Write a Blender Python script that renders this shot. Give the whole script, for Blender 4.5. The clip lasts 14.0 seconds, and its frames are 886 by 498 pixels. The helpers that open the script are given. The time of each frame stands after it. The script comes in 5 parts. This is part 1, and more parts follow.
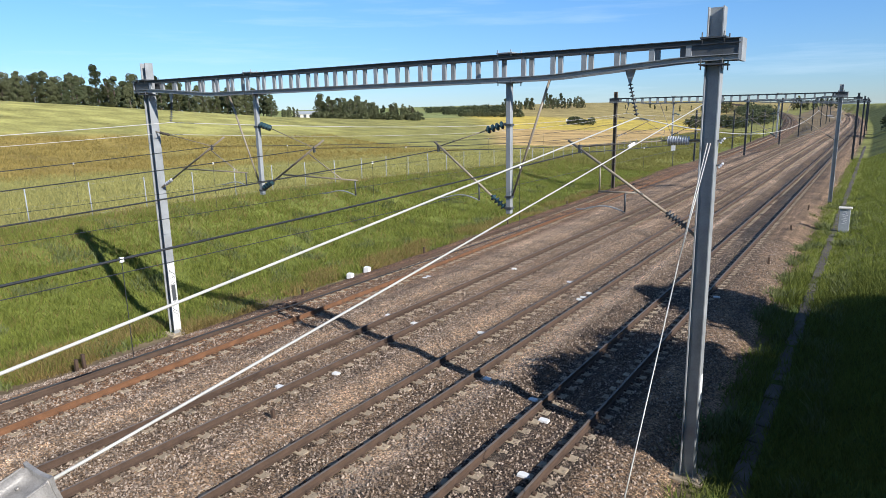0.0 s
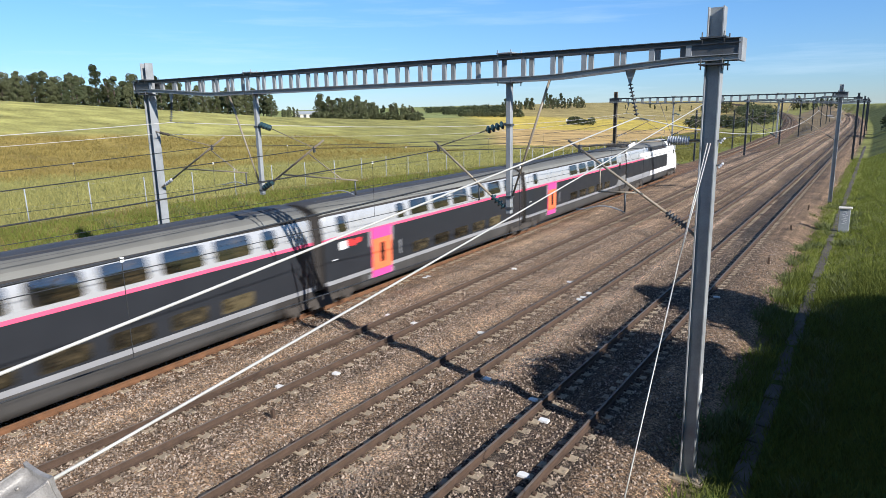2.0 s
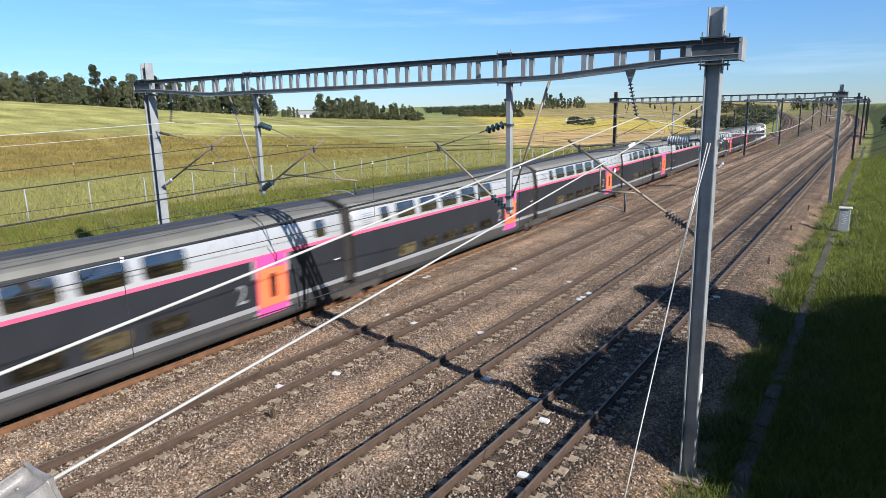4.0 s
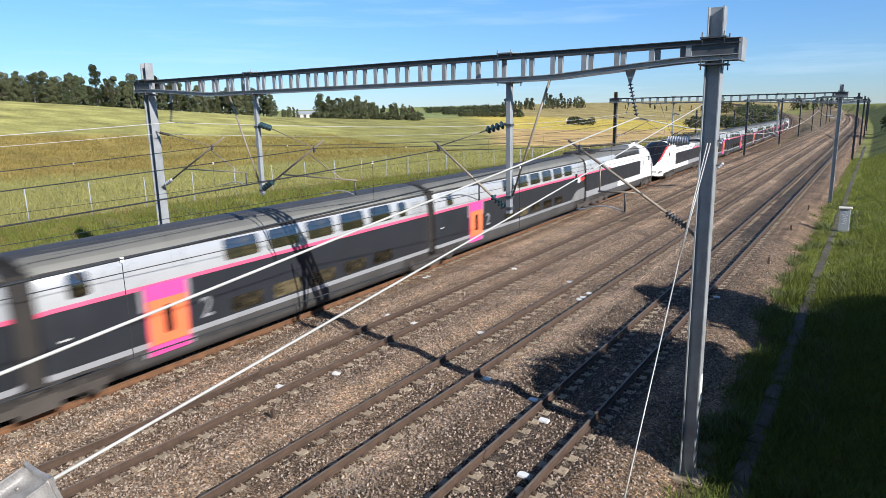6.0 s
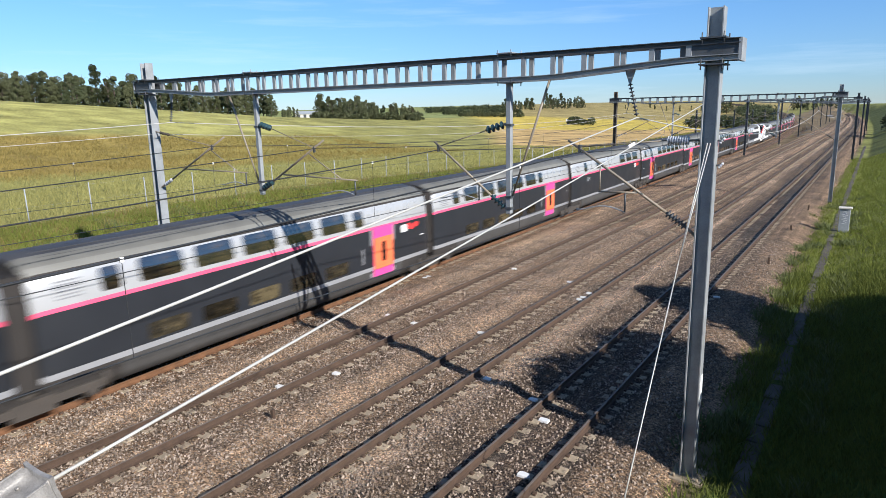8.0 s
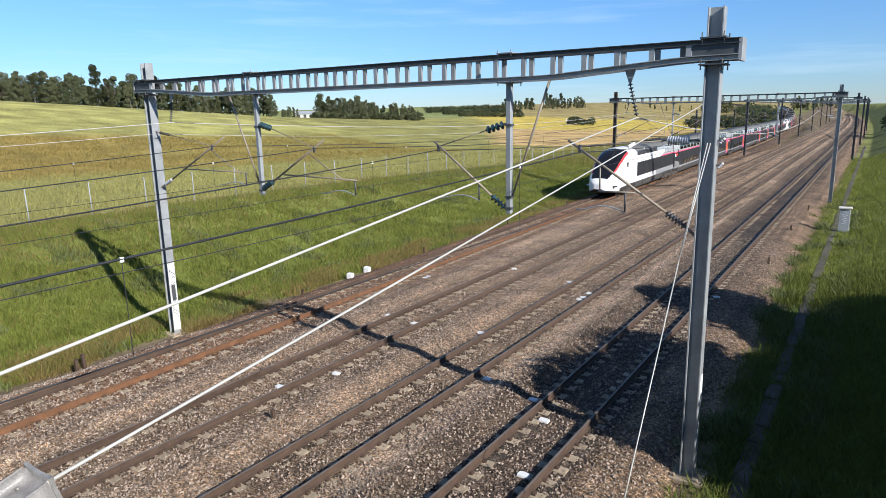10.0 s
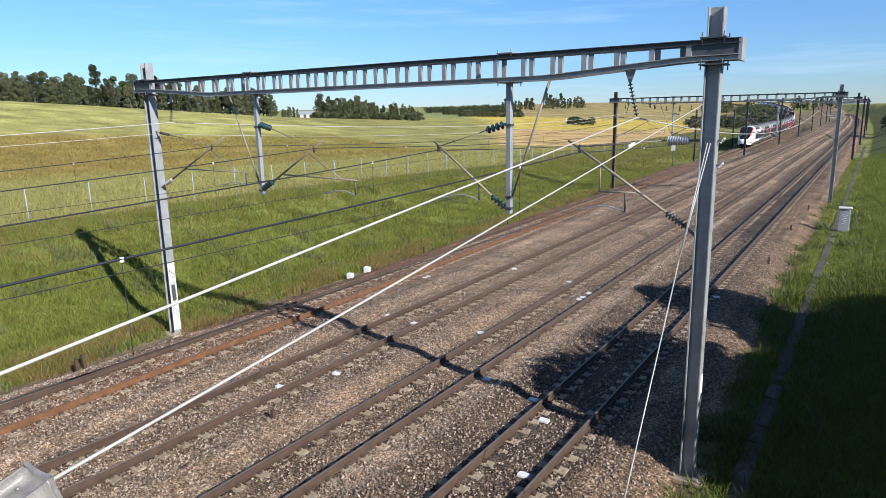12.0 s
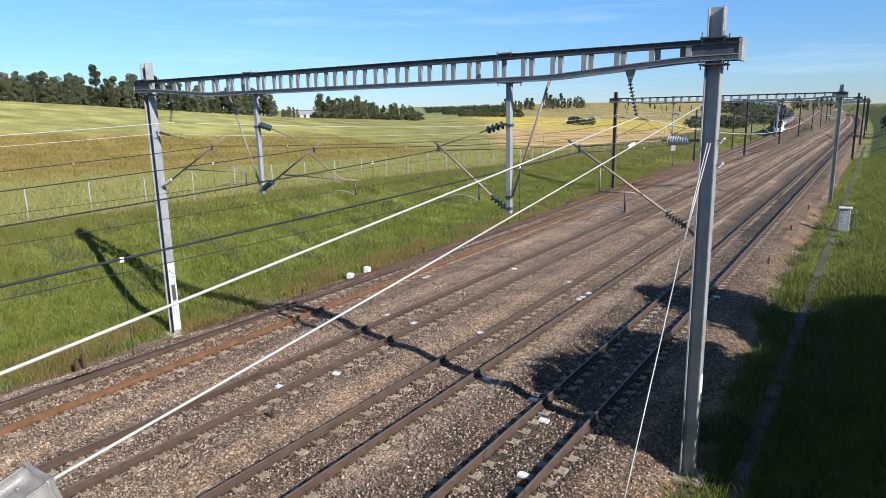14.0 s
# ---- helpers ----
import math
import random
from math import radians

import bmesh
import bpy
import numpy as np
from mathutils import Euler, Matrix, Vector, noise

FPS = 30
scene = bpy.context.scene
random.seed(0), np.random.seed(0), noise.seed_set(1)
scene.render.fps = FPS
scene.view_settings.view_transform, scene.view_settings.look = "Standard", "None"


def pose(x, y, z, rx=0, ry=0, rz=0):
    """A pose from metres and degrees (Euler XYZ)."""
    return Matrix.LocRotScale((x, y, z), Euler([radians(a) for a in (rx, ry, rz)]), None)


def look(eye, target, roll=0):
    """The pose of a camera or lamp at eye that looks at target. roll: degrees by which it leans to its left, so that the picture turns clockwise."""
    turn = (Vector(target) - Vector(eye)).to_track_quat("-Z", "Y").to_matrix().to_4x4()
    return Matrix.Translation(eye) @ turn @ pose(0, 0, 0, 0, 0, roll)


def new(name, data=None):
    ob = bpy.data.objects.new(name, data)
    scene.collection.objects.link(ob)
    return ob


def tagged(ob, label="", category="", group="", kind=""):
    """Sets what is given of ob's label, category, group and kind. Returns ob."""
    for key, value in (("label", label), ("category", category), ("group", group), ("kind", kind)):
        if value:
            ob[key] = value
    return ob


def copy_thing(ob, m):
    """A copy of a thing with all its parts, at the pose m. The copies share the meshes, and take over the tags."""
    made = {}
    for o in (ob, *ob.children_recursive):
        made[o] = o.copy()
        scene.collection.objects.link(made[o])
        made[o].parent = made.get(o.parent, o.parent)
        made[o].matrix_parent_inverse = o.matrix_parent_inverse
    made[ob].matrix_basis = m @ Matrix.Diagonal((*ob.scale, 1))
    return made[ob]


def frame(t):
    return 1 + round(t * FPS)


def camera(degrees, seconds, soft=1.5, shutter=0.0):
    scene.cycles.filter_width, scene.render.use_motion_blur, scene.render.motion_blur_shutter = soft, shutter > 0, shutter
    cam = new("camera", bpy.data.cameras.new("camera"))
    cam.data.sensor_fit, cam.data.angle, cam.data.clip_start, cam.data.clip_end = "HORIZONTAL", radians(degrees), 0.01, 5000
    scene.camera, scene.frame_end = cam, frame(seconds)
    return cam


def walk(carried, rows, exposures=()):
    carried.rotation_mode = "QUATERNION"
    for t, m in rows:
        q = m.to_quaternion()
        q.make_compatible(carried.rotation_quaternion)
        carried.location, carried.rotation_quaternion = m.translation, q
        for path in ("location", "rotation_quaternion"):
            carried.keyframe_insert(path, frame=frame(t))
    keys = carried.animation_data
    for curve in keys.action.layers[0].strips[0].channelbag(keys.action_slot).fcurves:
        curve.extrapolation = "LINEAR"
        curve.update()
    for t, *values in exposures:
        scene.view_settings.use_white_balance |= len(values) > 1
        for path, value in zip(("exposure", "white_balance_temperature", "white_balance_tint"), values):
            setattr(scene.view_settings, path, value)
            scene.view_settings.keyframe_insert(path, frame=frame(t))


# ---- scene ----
# ---------------------------------------------------------------- camera
EYE = Vector((0.0, 0.0, 7.704))
cam = camera(68.93, 14.0, soft=0.8, shutter=0.24)
CAM = look(EYE, EYE + Vector((-0.543351, 0.813352, -0.207913)), -1.148)
walk(cam, [(0.0, CAM), (14.0, CAM)], exposures=[(0.0, 0.56, 5950, 10), (14.0, 0.56, 5950, 10)])

# ---------------------------------------------------------------- light
SUN_TO = Vector((1.0, -0.26, 0.585)).normalized()
world = bpy.data.worlds.new("world")
scene.world = world
world.use_nodes = True
wn, wl = world.node_tree.nodes, world.node_tree.links
sky = wn.new("ShaderNodeTexSky")
sky.sky_type = 'NISHITA'
sky.sun_disc = False
sky.sun_elevation = math.asin(SUN_TO.z)
sky.sun_rotation = math.atan2(SUN_TO.x, SUN_TO.y)
sky.air_density, sky.dust_density, sky.ozone_density = 1.0, 0.0, 2.0
cool = wn.new("ShaderNodeMix")
cool.data_type, cool.blend_type = 'RGBA', 'MULTIPLY'
cool.inputs[0].default_value = 1.0
wl.new(sky.outputs[0], cool.inputs[6])
# bluer towards the horizon, plainer overhead
tint, tint_c, tint_s = wn.new("ShaderNodeValToRGB"), wn.new("ShaderNodeTexCoord"), wn.new("ShaderNodeSeparateXYZ")
tint.color_ramp.elements[0].position, tint.color_ramp.elements[0].color = 0.0, (0.72, 0.955, 1.42, 1)
tint.color_ramp.elements[1].position, tint.color_ramp.elements[1].color = 0.60, (0.84, 0.95, 1.08, 1)
tint.color_ramp.elements.new(0.20).color = (0.85, 1.23, 1.66, 1)
wl.new(tint_c.outputs["Generated"], tint_s.inputs[0])
wl.new(tint_s.outputs[2], tint.inputs[0])
wl.new(tint.outputs[0], cool.inputs[7])
# thin high cirrus
geo_w, map_w, cir, cir_r, cir_mix = (wn.new("ShaderNode" + k) for k in ("TexCoord", "Mapping", "TexNoise", "ValToRGB", "Mix"))
map_w.inputs["Scale"].default_value = (1.2, 1.2, 16.0)
map_w.inputs["Rotation"].default_value = (0.05, 0.04, 0)
wl.new(geo_w.outputs["Generated"], map_w.inputs[0])
wl.new(map_w.outputs[0], cir.inputs["Vector"])
cir.inputs["Scale"].default_value, cir.inputs["Detail"].default_value, cir.inputs["Roughness"].default_value = 2.0, 8, 0.6
cir_r.color_ramp.elements[0].position, cir_r.color_ramp.elements[1].position = 0.52, 0.80
cir_r.color_ramp.elements[1].color = (0.32, 0.32, 0.32, 1)
wl.new(cir.outputs[0], cir_r.inputs[0])
cir_mix.data_type = 'RGBA'
wl.new(cir_r.outputs[0], cir_mix.inputs[0])
wl.new(cool.outputs[2], cir_mix.inputs[6])
cir_mix.inputs[7].default_value = (11.0, 12.5, 13.5, 1)
wl.new(cir_mix.outputs[2], wn["Background"].inputs[0])
wn["Background"].inputs[1].default_value = 0.06
sun_data = bpy.data.lights.new("sun", 'SUN')
sun_data.energy, sun_data.angle, sun_data.color = 5.0, radians(0.53), (1.0, 0.93, 0.82)
sun = new("sun", sun_data)
sun.matrix_world = look(SUN_TO * 100, (0, 0, 0))


# ---------------------------------------------------------------- materials
def material(name, stops, scale=8.0, fine=60.0, rough=0.8, metal=0.0, bump=0.3, depth=0.01, stretch=(1, 1, 1), random_tone=0.0):
    """A surface whose colour wanders between stops [(position, rgb)] by noise at two scales, with fine relief."""
    m = bpy.data.materials.new(name)
    m.use_nodes = True
    n, l = m.node_tree.nodes, m.node_tree.links
    b = n["Principled BSDF"]
    tex = n.new("ShaderNodeTexCoord")
    mp = n.new("ShaderNodeMapping")
    mp.inputs["Scale"].default_value = stretch
    l.new(tex.outputs["Object"], mp.inputs[0])
    big, small = n.new("ShaderNodeTexNoise"), n.new("ShaderNodeTexNoise")
    for t, s, d in ((big, scale, 5), (small, fine, 3)):
        t.inputs["Scale"].default_value = s
        t.inputs["Detail"].default_value = d
        l.new(mp.outputs[0], t.inputs["Vector"])
    mix = n.new("ShaderNodeMix")
    mix.inputs[0].default_value = 0.4
    l.new(big.outputs[0], mix.inputs[2])
    l.new(small.outputs[0], mix.inputs[3])
    ramp = n.new("ShaderNodeValToRGB")
    while len(ramp.color_ramp.elements) < len(stops):
        ramp.color_ramp.elements.new(0.5)
    for e, (pos, c) in zip(ramp.color_ramp.elements, stops):
        e.position, e.color = pos, (*c, 1)
    l.new(mix.outputs[0], ramp.inputs[0])
    out = ramp.outputs[0]
    if random_tone:
        info = n.new("ShaderNodeObjectInfo")
        hsv = n.new("ShaderNodeHueSaturation")
        rng = n.new("ShaderNodeMapRange")
        rng.inputs["To Min"].default_value, rng.inputs["To Max"].default_value = 1 - random_tone, 1 + random_tone
        l.new(info.outputs["Random"], rng.inputs[0])
        l.new(rng.outputs[0], hsv.inputs["Value"])
        l.new(out, hsv.inputs["Color"])
        out = hsv.outputs[0]
    l.new(out, b.inputs["Base Color"])
    rr = n.new("ShaderNodeMapRange")
    rr.inputs["To Min"].default_value, rr.inputs["To Max"].default_value = max(rough - 0.12, 0.02), min(rough + 0.12, 1)
    l.new(big.outputs[0], rr.inputs[0])
    l.new(rr.outputs[0], b.inputs["Roughness"])
    b.inputs["Metallic"].default_value = metal
    if bump:
        bp = n.new("ShaderNodeBump")
        bp.inputs["Strength"].default_value, bp.inputs["Distance"].default_value = bump, depth
        l.new(small.outputs[0], bp.inputs["Height"])
        l.new(bp.outputs[0], b.inputs["Normal"])
    return m


def shades(rgb, spread=0.25):
    """Ramp stops round one colour."""
    return [(0.3, tuple(c * (1 - spread) for c in rgb)), (0.5, rgb), (0.7, tuple(min(1, c * (1 + spread)) for c in rgb))]


M_RAIL = material("rusty_rail_steel", shades((0.078, 0.048, 0.032), 0.4), 3, 40, 0.8, 0.0, 0.4)
M_RAIL_RED = material("orange_rusted_rail_steel", shades((0.155, 0.073, 0.034), 0.45), 3, 40, 0.85, 0.0, 0.4)
M_RAIL_TOP = material("polished_rail_head", shades((0.19, 0.15, 0.12), 0.3), 2, 30, 0.55, 0.2, 0.05)
M_RAIL_TOP_RED = material("rusty_rail_head", shades((0.15, 0.085, 0.05), 0.35), 2, 30, 0.85, 0.0, 0.1)
M_CONCRETE = material("weathered_concrete", shades((0.35, 0.28, 0.195), 0.25), 6, 70, 0.9, 0, 0.4, random_tone=0.2)
M_CONCRETE_PALE = material("pale_concrete", shades((0.62, 0.58, 0.52), 0.15), 6, 70, 0.85, 0, 0.3)
M_STEEL = material("galvanised_steel", shades((0.32, 0.33, 0.335), 0.25), 2.5, 45, 0.55, 0.2, 0.12)
M_STEEL_DARK = material("weathered_dark_steel", shades((0.085, 0.09, 0.095), 0.3), 2.5, 45, 0.55, 0.3, 0.15)
M_BROWN_STEEL = material("weathered_brown_steel", shades((0.10, 0.078, 0.058), 0.35), 2.5, 45, 0.7, 0.1, 0.2)
M_TUBE = material("grimy_tube_steel", shades((0.27, 0.225, 0.17), 0.3), 4, 50, 0.55, 0.15, 0.15)
M_WIRE = material("dark_copper_wire", shades((0.05, 0.052, 0.055), 0.25), 2, 30, 0.5, 0.5, 0)
M_WIRE_PALE = material("pale_aluminium_wire", shades((0.62, 0.60, 0.55), 0.15), 2, 30, 0.45, 0.3, 0)
M_GLASS_BLUE = material("blue_green_glass_insulator", shades((0.03, 0.06, 0.068), 0.3), 6, 40, 0.12, 0.0, 0)
M_PORCELAIN = material("glazed_porcelain", shades((0.62, 0.60, 0.62), 0.15), 6, 40, 0.2, 0.0, 0)
M_WHITE = material("white_enamel", shades((0.78, 0.77, 0.75), 0.08), 6, 40, 0.4, 0.0, 0)
M_BOXGREY = material("grey_signal_box_paint", shades((0.34, 0.36, 0.38), 0.15), 6, 40, 0.6, 0.0, 0.1)


# ---------------------------------------------------------------- mesh helpers
def mesh_of(name, bm, *mats):
    me = bpy.data.meshes.new(name)
    bm.to_mesh(me)
    bm.free()
    for m in mats:
        me.materials.append(m)
    return me


def part(name, bm, mat, parent=None, label=""):
    """Links a bmesh as one mesh object, under parent if given."""
    mats = mat if isinstance(mat, (list, tuple)) else (mat,)
    ob = new(name, mesh_of(name, bm, *mats))
    if parent:
        ob.parent = parent
    return tagged(ob, label)


def thing(name, m, label, category, group="", kind=""):
    ob = new(name)
    ob.matrix_basis = m
    ob.empty_display_size = 0.2
    return tagged(ob, label, category, group, kind)


def box(bm, x0, x1, y0, y1, z0, z1, mi=0, m=None):
    v = [bm.verts.new((x, y, z)) for z in (z0, z1) for y in (y0, y1) for x in (x0, x1)]
    if m is not None:
        for q in v:
            q.co = m @ q.co
    for f in ((0, 2, 3, 1), (4, 5, 7, 6), (0, 1, 5, 4), (2, 6, 7, 3), (0, 4, 6, 2), (1, 3, 7, 5)):
        bm.faces.new([v[i] for i in f]).material_index = mi
    return v


def tube(bm, pts, r, sides=8, mi=0, cap=True):
    """A round bar through pts; r is one radius or one for each point."""
    pts = [Vector(p) for p in pts]
    rs = r if isinstance(r, (list, tuple)) else [r] * len(pts)
    rings, up = [], None
    for i, p in enumerate(pts):
        d = (pts[min(i + 1, len(pts) - 1)] - pts[max(i - 1, 0)]).normalized()
        if up is None:
            up = Vector((0, 0, 1)) if abs(d.z) < 0.9 else Vector((1, 0, 0))
        a = d.cross(up).normalized()
        up = a.cross(d).normalized()
        rings.append([bm.verts.new(p + (a * math.cos(t) + up * math.sin(t)) * rs[i]) for t in [2 * math.pi * k / sides for k in range(sides)]])
    for q, w in zip(rings, rings[1:]):
        for k in range(sides):
            f = bm.faces.new((q[k], q[(k + 1) % sides], w[(k + 1) % sides], w[k]))
            f.material_index, f.smooth = mi, sides > 5
    if cap:
        bm.faces.new(rings[0][::-1]).material_index = mi
        bm.faces.new(rings[-1]).material_index = mi


def bar(a, b, r, sides=8):
    bm = bmesh.new()
    tube(bm, [a, b], r, sides)
    return bm


def insulator(a, b, discs, r, core=0.03):
    """A string of flared discs from a to b."""
    a, b = Vector(a), Vector(b)
    bm = bmesh.new()
    pts, rs = [], []
    for i in range(discs):
        for u, rr in ((0.05, core), (0.30, r), (0.45, r * 0.96), (0.62, core * 1.3)):
            pts.append(a.lerp(b, (i + u) / discs))
            rs.append(rr)
    pts = [a] + pts + [b]
    rs = [core] + rs + [core]
    tube(bm, pts, rs, 12)
    return bm


# ---------------------------------------------------------------- plan of the line
TRACKS = (-18.80, -14.40, -10.18, -6.12)
GAUGE = 1.507
GRADE = -0.0012


def bend(y):
    """How far the main line swings to the west of straight at y."""
    return (max(y - 190.0, 0.0) ** 2) / 14000.0


def bend_branch(y):
    """How far the diverging outer track swings west of straight at y."""
    lead = 0.0262 * (y - 10.0) if y > 0 else -0.262 - 0.262 * (1.0 - math.exp(0.1 * y))
    return lead + 1.2e-4 * max(y - 110.0, 0.0) ** 2 + max(y - 335.0, 0.0) ** 2 / 2000.0


def level(y):
    """Height of the rail head."""
    return GRADE * (y - 14.0)


def level_of(k, y):
    """Height of the rail head of one track; the branch dips as it leaves, then climbs round its bend."""
    if k:
        return level(y)
    climb = (y - 285.0) ** 2 / 2900.0 if 285 < y < 340 else 1.043 + 0.038 * (y - 340.0) if y >= 340 else 0.0
    return level(y) - 0.0053 * min(max(y - 60.0, 0.0), 250.0) + climb


def centre(k, y):
    return TRACKS[k] - (bend_branch(y) if k == 0 else bend(y))


def heading(k, y):
    return math.atan2(-(centre(k, y + 0.5) - centre(k, y - 0.5)), 1.0)


def smooth(a, b, x):
    t = min(max((x - a) / (b - a), 0.0), 1.0)
    return t * t * (3 - 2 * t)


def terrain(x, y):
    """Height of the ground under the grass."""
    base = level(min(y, 500))
    xm = x + bend(y)
    # formation under the ballast
    rise = 0.27 + 0.18 * smooth(70, 140, y)
    east = -0.55 + rise * max(xm + 0.9, 0.0)
    east = min(east, 5.6 + 0.15 * max(xm - 12, 0)) if y < 190 else min(east, 7.2)
    if xm > -12:
        return base + (east if xm > -0.9 else -0.55)
    xb = x + bend_branch(min(y, 420))
    w = -xb
    near = 1 - smooth(25, 120, y)
    bank = 2.5 * smooth(25.5, 36.0, w) * near + 0.6 * smooth(25.5, 40, w) * (1 - near)
    hill = 14.0 * smooth(70, 230, w) * (1 - 0.62 * smooth(60, 260, y))
    far = 12.0 * smooth(380, 1000, y)
    roll = 0.5 * noise.noise(Vector((x * 0.02, y * 0.02, 0))) * smooth(30, 80, w)
    z = base - 0.55 + bank + hill + far + roll
    # the formation of the branch
    near_branch = smooth(60, 110, y) * (1 - smooth(3.6, 9.0 + 6.0 * smooth(330, 420, y), abs(x - centre(0, min(y, 720))))) * (1 - smooth(700, 740, y))
    return z + (level_of(0, min(y, 720)) - 0.75 - z) * near_branch


# ---------------------------------------------------------------- ground
def ground_material():
    m = bpy.data.materials.new("meadow_and_fields")
    m.use_nodes = True
    n, l = m.node_tree.nodes, m.node_tree.links
    b = n["Principled BSDF"]
    b.inputs["Roughness"].default_value = 0.95
    b.inputs["Specular IOR Level"].default_value = 0.1
    att = n.new("ShaderNodeAttribute")
    att.attribute_name = "crop"
    tex = n.new("ShaderNodeTexCoord")
    a, c = n.new("ShaderNodeTexNoise"), n.new("ShaderNodeTexNoise")
    a.inputs["Scale"].default_value, a.inputs["Detail"].default_value = 0.12, 6
    c.inputs["Scale"].default_value, c.inputs["Detail"].default_value = 1.6, 12
    c.inputs["Roughness"].default_value = 0.72
    l.new(tex.outputs["Object"], a.inputs["Vector"])
    l.new(tex.outputs["Object"], c.inputs["Vector"])
    add = n.new("ShaderNodeMix")
    add.inputs[0].default_value = 0.5
    l.new(a.outputs[0], add.inputs[2])
    l.new(c.outputs[0], add.inputs[3])
    ramp = n.new("ShaderNodeValToRGB")
    ramp.color_ramp.elements[0].position, ramp.color_ramp.elements[0].color = 0.33, (0.36, 0.36, 0.36, 1)
    ramp.color_ramp.elements[1].position, ramp.color_ramp.elements[1].color = 0.67, (1.6, 1.6, 1.6, 1)
    l.new(add.outputs[0], ramp.inputs[0])
    mul = n.new("ShaderNodeMix")
    mul.data_type, mul.blend_type = 'RGBA', 'MULTIPLY'
    mul.inputs[0].default_value = 1.0
    l.new(att.outputs["Color"], mul.inputs[6])
    l.new(ramp.outputs[0], mul.inputs[7])
    l.new(mul.outputs[2], b.inputs["Base Color"])
    bp = n.new("ShaderNodeBump")
    bp.inputs["Strength"].default_value, bp.inputs["Distance"].default_value = 0.7, 0.15
    l.new(c.outputs[0], bp.inputs["Height"])
    l.new(bp.outputs[0], b.inputs["Normal"])
    return m


C_MEADOW, C_FIELD, C_STRAW, C_CREST = (0.17, 0.195, 0.045), (0.285, 0.283, 0.10), (0.33, 0.245, 0.072), (0.37, 0.343, 0.112)
C_YELLOW, C_TAN, C_DIRT, C_FAR = (0.54, 0.41, 0.09), (0.52, 0.355, 0.15), (0.19, 0.145, 0.09), (0.25, 0.275, 0.10)


def blend(a, b, t):
    return tuple(p + (q - p) * t for p, q in zip(a, b))


def crop(x, y):
    """What grows at a place; the near east verge is darkened for the tree shade."""
    xm = x + bend(y)
    if xm > -12:
        # Tree shade put into the verge colour: dark up to y = 27, lighter beyond.
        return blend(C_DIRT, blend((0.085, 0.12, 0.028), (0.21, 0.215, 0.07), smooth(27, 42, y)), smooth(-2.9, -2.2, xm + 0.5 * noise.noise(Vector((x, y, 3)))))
    w = -(x + bend_branch(min(y, 420))) + 1.2 * noise.noise(Vector((x * 0.15, y * 0.15, 5)))
    c = blend(C_DIRT, C_MEADOW, smooth(21.7, 22.8, w))
    c = blend(c, (0.19, 0.205, 0.06), smooth(30, 37, w))
    c = blend(c, (0.215, 0.21, 0.072), smooth(75, 120, y) * smooth(22.8, 24.5, w))
    near = 1 - smooth(105, 135, y + 0.35 * (60 - w) + 10 * noise.noise(Vector((x * 0.02, y * 0.02, 9))))
    field = blend(C_FIELD, C_STRAW, smooth(66, 74, w + 3 * noise.noise(Vector((x * 0.05, y * 0.05, 2)))))
    field = blend(field, (0.29, 0.26, 0.075), smooth(66, 74, w) * smooth(45, 100, y + 25 * noise.noise(Vector((x * 0.03, y * 0.03, 6)))))
    field = blend(field, C_CREST, smooth(118, 128, w))
    c = blend(c, field, smooth(38.5, 40.5, w))
    if y > 110:
        f = C_TAN
        f = blend(f, C_YELLOW, smooth(236, 244, y + 0.1 * w) * (1 - smooth(410, 425, y)) * smooth(44, 48, w))
        f = blend(f, (0.34, 0.27, 0.11), smooth(400, 420, y))
        f = blend(f, (0.29, 0.27, 0.09), smooth(0.50, 0.56, w / y) * (1 - smooth(300, 320, y)))
        f = blend(f, C_FAR, smooth(0.54, 0.58, w / y) * smooth(300, 320, y))
        c = blend(c, f, (1 - near) * smooth(36, 42, w))
    return c


def steps(*spans):
    out = []
    for a, b, n in spans:
        out += [a + (b - a) * i / n for i in range(n)]
    return out + [spans[-1][1]]


def build_ground():
    xs = steps((-1400, -400, 12), (-400, -120, 28), (-120, -44, 38), (-44, -20, 60), (-20, -4, 8), (-4, 6, 34), (6, 60, 18), (60, 900, 10))
    ys = steps((-460, -120, 12), (-120, -10, 8), (-10, 70, 130), (70, 200, 65), (200, 600, 50), (600, 2600, 18))
    bm = bmesh.new()
    lay = bm.loops.layers.float_color.new("crop")
    grid = []
    for y in ys:
        row = []
        for x in xs:
            rough = 0.09 * noise.noise(Vector((x * 0.9, y * 0.9, 0))) if -44 < x < -23.5 or x > -2 else 0
            row.append(bm.verts.new((x, y, terrain(x, y) + rough)))
        grid.append(row)
    for j in range(len(ys) - 1):
        for i in range(len(xs) - 1):
            f = bm.faces.new((grid[j][i], grid[j][i + 1], grid[j + 1][i + 1], grid[j + 1][i]))
            f.smooth = True
            for lp in f.loops:
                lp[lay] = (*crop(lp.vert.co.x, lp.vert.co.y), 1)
    ob = part("ground", bm, ground_material())
    tagged(ob, "grassy cutting, meadow and rolling crop fields under summer sun", "ground", kind="structure")


build_ground()


